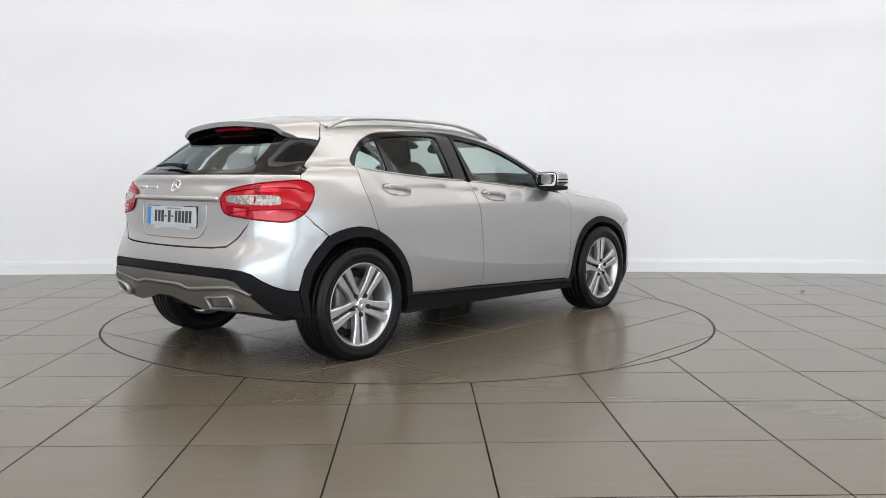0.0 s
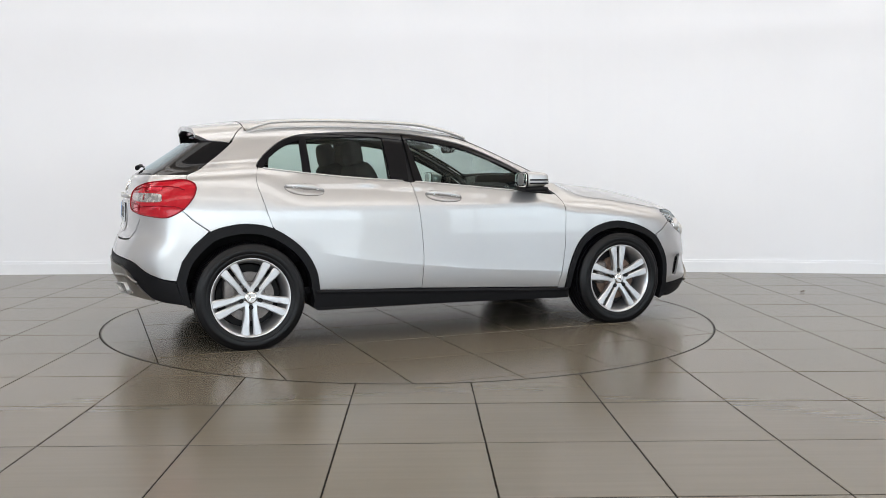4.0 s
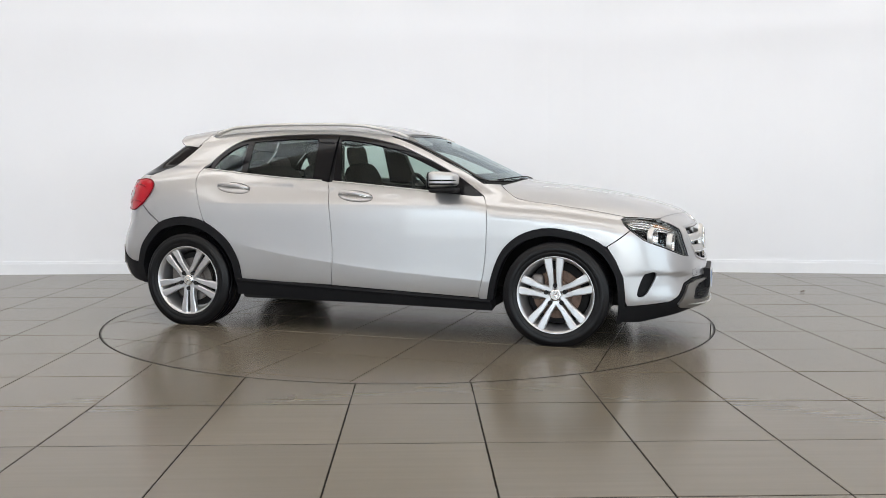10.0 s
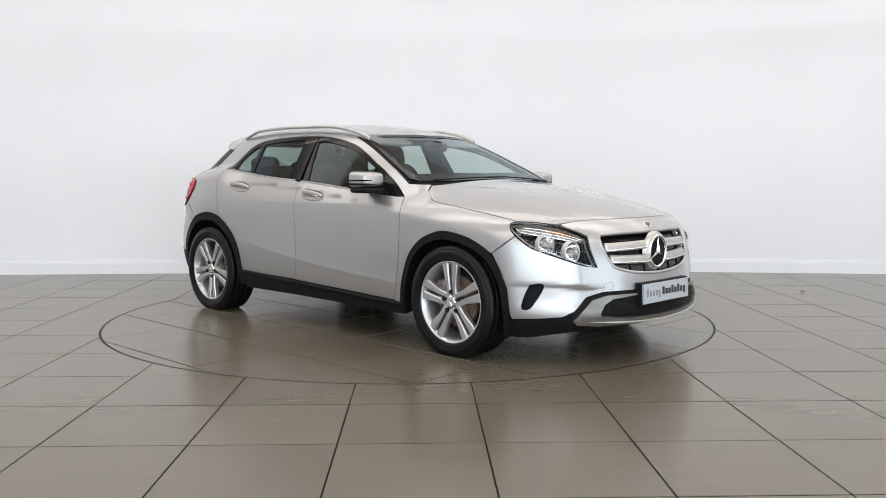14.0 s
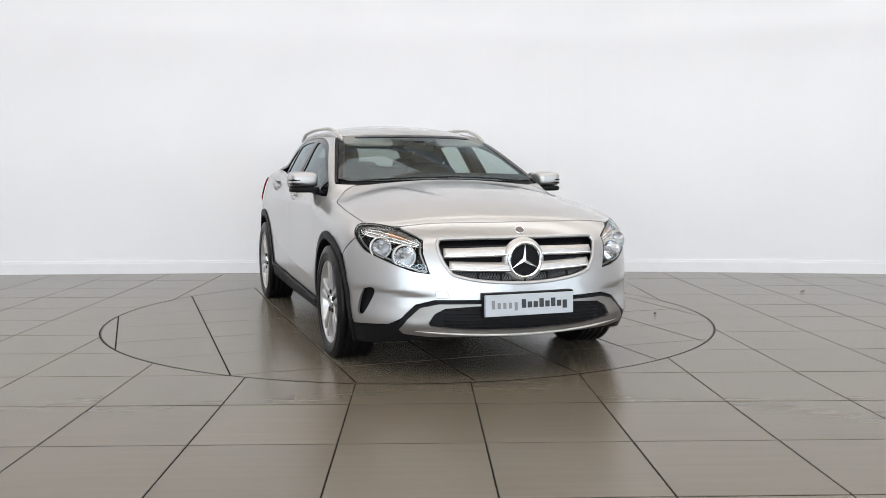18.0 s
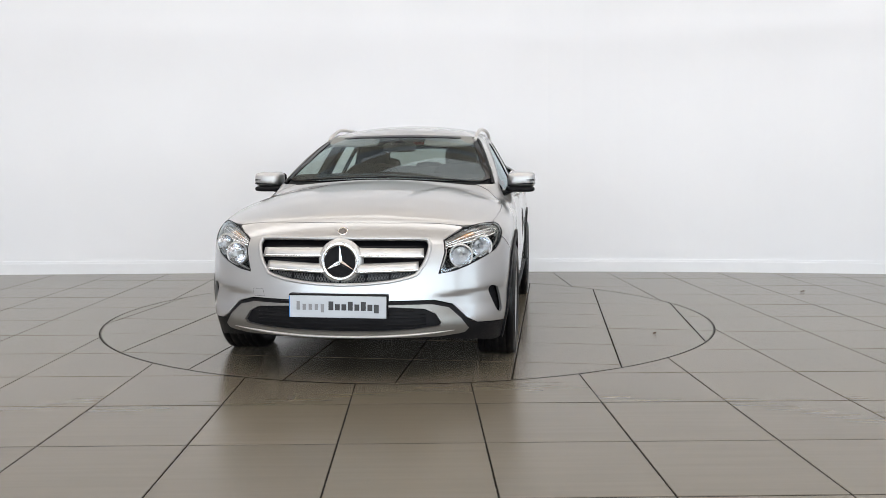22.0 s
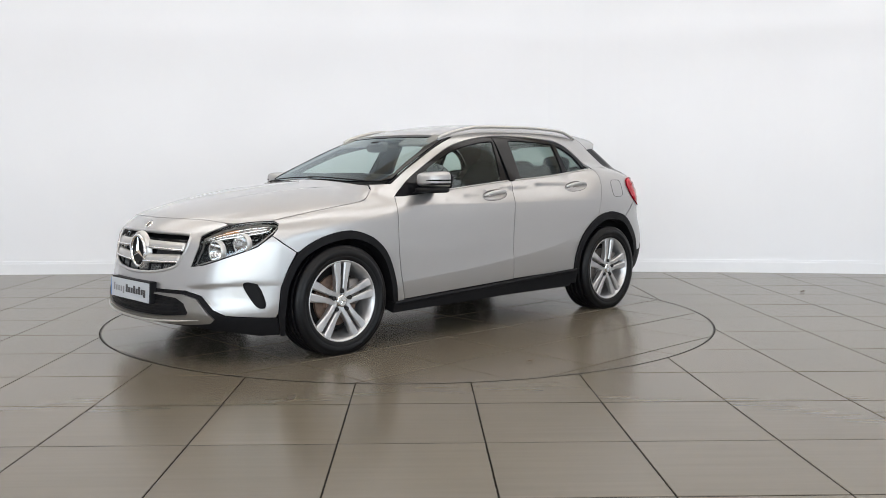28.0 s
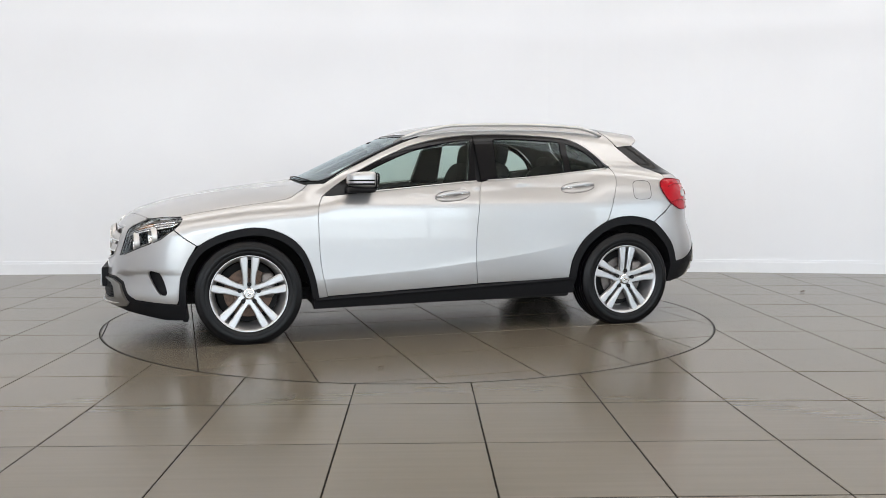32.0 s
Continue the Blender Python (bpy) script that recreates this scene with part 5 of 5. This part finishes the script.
bmesh.ops.transform(bm, matrix=Matrix.Translation(bp[0] + bn[0] * 0.002) @ Vector(bn[0]).to_track_quat("Y", "Z").to_matrix().to_4x4(), verts=bm.verts[:])
badge = part("nose_badge", bm, CHROME, car, "small round bright badge", True)
bm = disc_bm(0.019, 0.0, 0.003, 24)
bmesh.ops.transform(bm, matrix=Matrix.Translation(bp[0] + bn[0] * 0.0025) @ Vector(bn[0]).to_track_quat("Y", "Z").to_matrix().to_4x4(), verts=bm.verts[:])
part("badge_disc", bm, STEEL, badge)
# silver flange under the bonnet's front gap
p, n = onto("top", np.array([(x - 0.002, y * k) for k in (1, -1) for x, y in (hood_front if k > 0 else hood_front[::-1]) if abs(y) < 0.60][::1]), body_form, -0.007)
order = np.argsort(p[:, 1])
keep = [i for a, i in enumerate(order) if a == 0 or p[order[a], 1] - p[order[a - 1], 1] > 1e-4]
sweep("bonnet_flange", p[keep], oval(0.006, 0.004, 6), PAINT, car)

# ---- lower front ----
mask_half = [(2.27, 0.0, 0.427), (2.25, -0.264, 0.427), (2.184, -0.50, 0.429), (2.143, -0.602, 0.402), (2.105, -0.669, 0.326), (2.053, -0.719, 0.293), (1.931, -0.802, 0.281), (1.79, -0.86, 0.271), (1.765, -0.86, 0.165), (1.88, -0.80, 0.165), (2.0, -0.72, 0.190), (2.1, -0.5, 0.220), (2.2, 0.0, 0.228)]
lower = panel("lower_mask", [mirror_fan(ff(mask_half))], "fan_front", BLACK, bumper, off=-0.002, deep=0.03, step=0.028)
SK_O = [(0.0, 0.412), (0.27, 0.412), (0.485, 0.413), (0.572, 0.391), (0.638, 0.329), (0.676, 0.276), (0.653, 0.253), (0.528, 0.240), (0.3, 0.238), (0.0, 0.238)]
SK_I = [(0.0, 0.396), (0.30, 0.396), (0.45, 0.386), (0.505, 0.358), (0.535, 0.312), (0.525, 0.298), (0.40, 0.284), (0.25, 0.276), (0.0, 0.272)]
skid_f = panel("front_skid", [wide(SK_O), wide(SK_I)], "front", SKID, bumper, off=0.014, deep=0.03, step=0.022, label="satin silver lower trim")
panel("lower_grille", [wide(SK_I)], "front", GLOSS, bumper, off=-0.012, deep=0, step=0.03, gap=-0.006)
lip = front_line([(y, 0.250 + 0.030 * (y / 0.66) ** 2) for y in np.linspace(-0.60, 0.60, 50)], 0.022)
sweep("skid_lip", lip, oval(0.009, 0.007, 8), SATIN, skid_f, label="bright lip", taper=[min(1, 0.2 + 6 * min(i, 49 - i) / 49) for i in range(50)])
for k in range(6):
    z = 0.288 + 0.018 * k
    w = 0.46 if 0 < k < 5 else 0.40
    sweep("slat", front_line([(y, z) for y in np.linspace(-w, w, 24)], -0.004), [(-0.01, -0.003), (0.006, -0.003), (0.006, 0.003), (-0.01, 0.003)], BLACK, skid_f)


def plate(x, z, nx, rows, tilt):
    """A number plate whose writing stands as plain bars. rows: (y0, y1, z0, z1, material)."""
    m = Matrix.Translation((x, 0.0, z)) @ Matrix.Rotation(radians(tilt), 4, "Y")
    bm = box_bm(-0.004, 0.004, -0.262, 0.262, -0.058, 0.058, 0.002, 1)
    bmesh.ops.transform(bm, matrix=m, verts=bm.verts[:])
    ob = part("number_plate", bm, PLATE, car, "white number plate")
    for y0, y1, z0, z1, material in rows:
        a, b = (0.004, 0.0055) if nx > 0 else (-0.0055, -0.004)
        bm = box_bm(a, b, y0, y1, z0, z1)
        bmesh.ops.transform(bm, matrix=m, verts=bm.verts[:])
        part("plate_bar", bm, material, ob)
    return ob


# one plain bar for each character
front_bars = [(-0.2615, -0.2585, -0.056, 0.056, BLUE)]
for k in range(5):
    front_bars.append((-0.222 + 0.033 * k, -0.204 + 0.033 * k, -0.018 if k != 4 else -0.030, 0.028 if k == 0 else 0.014, GREY_INK))
for k in range(8):
    front_bars.append((-0.048 + 0.035 * k, -0.022 + 0.035 * k, -0.018 if k < 7 else -0.030, 0.029 if k in (0, 3, 5) else 0.015, INK))
fp = plate(2.296, 0.403, 1, front_bars, -3)
bm = box_bm(2.245, 2.291, -0.268, 0.268, 0.338, 0.470, 0.006)
part("plate_holder", bm, BLACK, fp)
rear_bars = [(0.222, 0.258, -0.054, 0.054, BLUE), (-0.11, 0.05, 0.043, 0.051, GREY_INK)]
for k in range(11):
    y = 0.178 - 0.037 * k
    dash_mark = k in (3, 5)
    rear_bars.append((y - (0.020 if dash_mark else 0.026), y, -0.006 if dash_mark else -0.036, 0.004 if dash_mark else 0.034, INK))
rp = plate(-2.062, 0.855, -1, rear_bars, 4)
part("plate_holder", box_bm(-2.060, -2.045, -0.268, 0.268, 0.784, 0.918, 0.004), BLACK, rp)
part("plate_footer", box_bm(-2.068, -2.060, -0.20, 0.19, 0.778, 0.798, 0.002), PLATE, rp)

# ---- tailgate fittings ----
p, n = onto("rear", np.array([(y, 0.962) for y in np.linspace(-0.445, 0.445, 30)]), body_form, 0.008)
strip = sweep("tailgate_strip", p, [(-0.012, -0.012), (0.012, -0.012), (0.012, 0.012), (-0.012, 0.012)], SATIN, tailgate, label="bright strip above the plate")
rec = curve([(0.345, 0.935), (0.335, 0.80), (0.29, 0.745), (0.20, 0.735), (-0.20, 0.735), (-0.29, 0.745), (-0.335, 0.80), (-0.345, 0.935)], 4)
p, n = onto("rear", np.array(rec), body_form, 0.001)
sweep("recess_edge", p, oval(0.006, 0.004, 8), PAINT, tailgate, up=(1, 0, 0.1))
bp, bn = onto("rear", np.array([(0.0, 1.035)]))
bm = three_point_bm(tuple(bp[0] + bn[0] * 0.004), 0.035, -1, 20)
badge = part("rear_emblem", bm, CHROME, tailgate, "round bright emblem")
p, n = onto("rear", np.array([(0.038 * math.cos(t), 1.035 + 0.036 * math.sin(t)) for t in np.linspace(0, 2 * math.pi, 32, endpoint=False)]), body_form, 0.003)
sweep("emblem_ring", p, oval(0.004, 0.0045, 8), CHROME, badge, up=(1, 0.01, 0.01), closed=True)
for y0, y1 in ((0.42, 0.34), (0.325, 0.20)):
    p, n = onto("rear", np.array([(y, 1.022) for y in np.linspace(y0, y1, 6)]), body_form, 0.002)
    sweep("script_bar", p, oval(0.003, 0.012, 6), CHROME, tailgate)
p, n = onto("rear", np.array([(y, z) for y, z in ((0.0, 1.128), (0.05, 1.135), (0.16, 1.145), (0.30, 1.148))]), body_form, 0.022)
wiper = sweep("rear_wiper", p, oval(0.010, 0.012, 8), BLACK, tailgate, label="black rear wiper", taper=[1.5, 1.3, 1.0, 0.7])
p, n = onto("rear", np.array([(y, 1.150 - 0.02 * abs(y - 0.22)) for y in np.linspace(0.02, 0.42, 10)]), body_form, 0.012)
sweep("wiper_blade", p, oval(0.005, 0.008, 6), BLACK, wiper)
# front wipers at the foot of the screen
for y0, y1 in ((0.55, -0.05), (0.02, -0.56)):
    p, n = onto("top", np.array([(0.952 - 0.16 * (y0 + (y1 - y0) * k / 10) ** 2 - 0.012 * k / 10, y0 + (y1 - y0) * k / 10) for k in range(11)]), body_form, 0.003)
    sweep("front_wiper", p, oval(0.005, 0.005, 6), BLACK, car, label="black wiper at the foot of the screen")

# ridge across the rear skid plate
ridge = fr([(-2.0, -0.70, 0.44), (-2.06, -0.62, 0.478), (-2.1, -0.45, 0.470), (-2.12, -0.28, 0.455), (-2.13, -0.18, 0.472), (-2.13, 0.0, 0.474)])
p, n = onto("fan_rear", np.array(curve([*ridge, *[(-a, z) for a, z in ridge[:-1]][::-1]], 5)), body_form, 0.012)
sweep("skid_ridge", p, [(-0.004, -0.016), (0.007, -0.006), (0.009, 0.002), (-0.004, 0.010)], SKID, rear_bumper)

# dark seal round the windscreen's sides
for s in (0, 1):
    p, n = onto("top", np.array([(x, -y) for x, y in ((0.12, 0.552), (0.15, 0.560), (0.25, 0.588), (0.34, 0.612), (0.6, 0.674), (0.80, 0.724), (0.84, 0.725))]), body_form, -0.008)
    sweep("screen_seal", curve([tuple(q) for q in p], 4), oval(0.012, 0.007, 8), BLACK, car, s)

# towing-eye cover on the front bumper
rim_tube("tow_cover_seam", "fan_front", ff([(2.179, -0.499, 0.480), (2.2, -0.44, 0.483), (2.209, -0.427, 0.444), (2.185, -0.496, 0.442)]), 0.0008, DARK, bumper, 0, off=0.0)

# ---- turntable and floor tiles ----
def tile_mesh(name, verts, faces):
    me = bpy.data.meshes.new(name)
    me.from_pydata(verts, [], faces)
    me.materials.append(TILE)
    return me


def full_tile(w, d):
    a, b, e, q = w / 2, d / 2, 0.0015, -0.0015
    v = [(-a, -b, -0.007), (a, -b, -0.007), (a, b, -0.007), (-a, b, -0.007), (-a, -b, q), (a, -b, q), (a, b, q), (-a, b, q), (-a + e, -b + e, 0), (a - e, -b + e, 0), (a - e, b - e, 0), (-a + e, b - e, 0)]
    f = [(8, 9, 10, 11)] + [(i, (i + 1) % 4, 4 + (i + 1) % 4, 4 + i) for i in range(4)] + [(4 + i, 4 + (i + 1) % 4, 8 + (i + 1) % 4, 8 + i) for i in range(4)]
    return tile_mesh("tile", v, f)


def cut_tile(rect, centre, r, keep_inside):
    """The part of a tile within or beyond the turntable's edge."""
    ring = [(r * math.cos(t) - centre[0], r * math.sin(t) - centre[1]) for t in np.linspace(0, 2 * math.pi, 240, endpoint=False)]
    v, f = circle_cdt(rect, ring, keep_inside)
    if not len(f):
        return None
    used = sorted({int(i) for t in f for i in t})
    idx = {k: i for i, k in enumerate(used)}
    f = [[idx[int(i)] for i in t] for t in f]
    verts = [(v[k][0], v[k][1], 0.0) for k in used]
    faces = [tuple(t) for t in f]
    n = len(verts)
    for a, b in boundary(np.array(f)):
        k = len(verts)
        verts += [(verts[a][0], verts[a][1], -0.007), (verts[b][0], verts[b][1], -0.007)]
        faces.append((a, k, k + 1, b))
    return tile_mesh("cut_tile", verts, faces)


def circle_cdt(rect, ring, keep_inside):
    lo, hi = np.min(rect, axis=0) - 0.1, np.max(rect, axis=0) + 0.1
    near = [i for i, p in enumerate(ring) if lo[0] < p[0] < hi[0] and lo[1] < p[1] < hi[1]]
    P, E = [tuple(p) for p in rect], [(i, (i + 1) % 4) for i in range(4)]
    at = {}
    for i in near:
        at[i] = len(P)
        P.append(ring[i])
    E += [(at[i], at[(i + 1) % len(ring)]) for i in near if (i + 1) % len(ring) in at]
    v, _, f, _, _, _ = delaunay_2d_cdt([Vector(p) for p in P], E, [], 0, 1e-6)
    v = np.array([(p.x, p.y) for p in v])
    f = np.array([t for t in f if len(t) == 3])
    c = v[f].mean(axis=1)
    within = inside(c, ring)
    f = f[inside(c, rect) & (within if keep_inside else ~within)]
    if len(f):
        a, b, c = v[f[:, 0]], v[f[:, 1]], v[f[:, 2]]
        area = (b[:, 0] - a[:, 0]) * (c[:, 1] - a[:, 1]) - (b[:, 1] - a[:, 1]) * (c[:, 0] - a[:, 0])
        f[area < 0] = f[area < 0][:, ::-1]
        f = f[np.abs(area) > 1e-9]
    return v, f


TW, TD = TILE_X - 0.0066, TILE_Y - 0.0092
WHOLE = full_tile(TW, TD)


def lay_tiles(parent, at, turn, wanted, r, keep_inside, far, px=TILE_X, py=TILE_Y):
    """Tiles of a grid as pieces of parent; far ones joined into one mesh."""
    fv, ff_ = [], []
    c, s = math.cos(turn), math.sin(turn)
    whole = WHOLE if px == TILE_X else full_tile(px - 0.0066, py - 0.0092)
    w2, d2 = px / 2 - 0.0033, py / 2 - 0.0046
    rect = [(-w2, -d2), (w2, -d2), (w2, d2), (-w2, d2)]
    src = whole
    base = [tuple(v.co) for v in src.vertices]
    polys = [tuple(p.vertices) for p in src.polygons]
    for i in range(-22, 24):
        for j in range(-16, 14):
            lx, ly = (i + 0.5) * px, (j + 0.5) * py
            x, y = at[0] + c * lx - s * ly, at[1] + s * lx + c * ly
            if not wanted(x, y):
                continue
            d = math.hypot(x, y)
            if d > r + 0.46:
                if keep_inside:
                    continue
                me = whole
            elif d < r - 0.46:
                if not keep_inside:
                    continue
                me = whole
            else:
                back = Matrix.Rotation(-turn, 2) @ Vector((x, y))
                me = cut_tile(rect, back, r, keep_inside)
                if me is None:
                    continue
            if me is whole and far(x, y):
                k = len(fv)
                fv += [(x + c * p[0] - s * p[1], y + s * p[0] + c * p[1], p[2]) for p in base]
                ff_ += [tuple(k + q for q in p) for p in polys]
                continue
            ob = new("tile", me)
            ob.parent = parent
            ob.matrix_local = Matrix.Translation((x, y, random.uniform(-0.0004, 0.0004))) @ Matrix.Rotation(turn, 4, "Z")
    if fv:
        ob = new("far_tiles", tile_mesh("far_tiles", fv, ff_))
        ob.parent = parent
        tagged(ob, label="grey floor tiles further off", kind="stuff")


lay_tiles(floor, GRID_AT, GRID_TURN, lambda x, y: abs(x) < 9.4 and -12 < y < wall_line(x) + 0.31, RING_R + 0.004, False, lambda x, y: abs(x) > 5.4 or y < -4.6)

bm = lathe_bm([(0.0005, -0.0016), (RING_R - 0.002, -0.0016), (RING_R - 0.002, -0.02)], 160)
bmesh.ops.transform(bm, matrix=Matrix(((1, 0, 0, 0), (0, 0, -1, 0), (0, 1, 0, 0), (0, 0, 0, 1))), verts=bm.verts[:])
turntable = part("turntable", bm, GROUT, None)
tagged(turntable, "round tiled turntable set flush in the showroom floor", "turntable")
bm = bmesh.new()
for i in range(240):
    a0, a1 = 2 * math.pi * i / 240, 2 * math.pi * (i + 1) / 240
    q = []
    for rr, z, a in ((RING_R - 0.010, 0.0006, a0), (RING_R - 0.002, 0.0006, a0), (RING_R - 0.002, 0.0006, a1), (RING_R - 0.010, 0.0006, a1)):
        q.append(bm.verts.new((rr * math.cos(a), rr * math.sin(a), z)))
    bm.faces.new(q)
bmesh.ops.remove_doubles(bm, verts=bm.verts[:], dist=1e-5)
part("edge_ring", bm, RING, turntable, "dark metal edge ring")
# the turntable's tiles run along the car
lay_tiles(turntable, (-0.165, -0.95), 0.0, lambda x, y: True, RING_R - 0.011, True, lambda x, y: False, 0.605, 0.611)


# ---- small things on the floor ----
def leaf(x, y, size, turn, parent=None):
    """A curled dry leaf."""
    bm = bmesh.new()
    n = 9
    rows = []
    for i in range(n):
        t = i / (n - 1)
        w = math.sin(math.pi * t) ** 0.8 * (0.34 if i % 2 else 0.26) + 0.01
        rows.append([bm.verts.new((size * (t - 0.5), size * w * s, 0.003 + size * (0.28 * abs(s) * (0.4 + t) + 0.18 * math.sin(3 * t) * (1 - abs(s))))) for s in (-1, 0, 1)])
    for a, b in zip(rows, rows[1:]):
        for j in (0, 1):
            bm.faces.new((a[j], a[j + 1], b[j + 1], b[j]))
    ob = part("leaf", bm, LEAF, parent, "", True)
    md = ob.modifiers.new("thick", "SOLIDIFY")
    md.thickness = 0.0008
    ob.matrix_basis = Matrix.Translation((x, y, 0.0)) @ Matrix.Rotation(radians(turn), 4, "Z")
    return ob


tagged(leaf(3.642, 1.130, 0.042, 10), "small curled dry leaf lying on the tiles", "leaf")
crumb = leaf(0.655, 1.80, 0.036, 140, turntable)
crumb.name = "dry_leaf"

# a small damp stain on the tiles before the turntable
bm = bmesh.new()
rnd = random.Random(5)
edge = [bm.verts.new((0.022 * math.cos(a) * rnd.uniform(0.6, 1.3), 0.045 * math.sin(a) * rnd.uniform(0.6, 1.3), 0.0)) for a in np.linspace(0, 2 * math.pi, 18, endpoint=False)]
bm.faces.new(edge)
stain = part("floor_stain", bm, STAIN, None)
stain.location = (-0.597, -2.542, 0.0012)
tagged(stain, "small dark damp stain on the grey floor tiles", "stain")

# ---- motion ----


def motions():
    times = [i * 0.25 for i in range(129)]
    times = sorted({*times, 0.1, 31.9})
    walk(turntable, [(t, pose(0, 0, 0, 0, 0, heading(t))) for t in times])
    walk(car, [(t, pose(0, 0, 0, 0, 0, heading(t)) @ pose(*CAR_AT, 0)) for t in times])


motions()
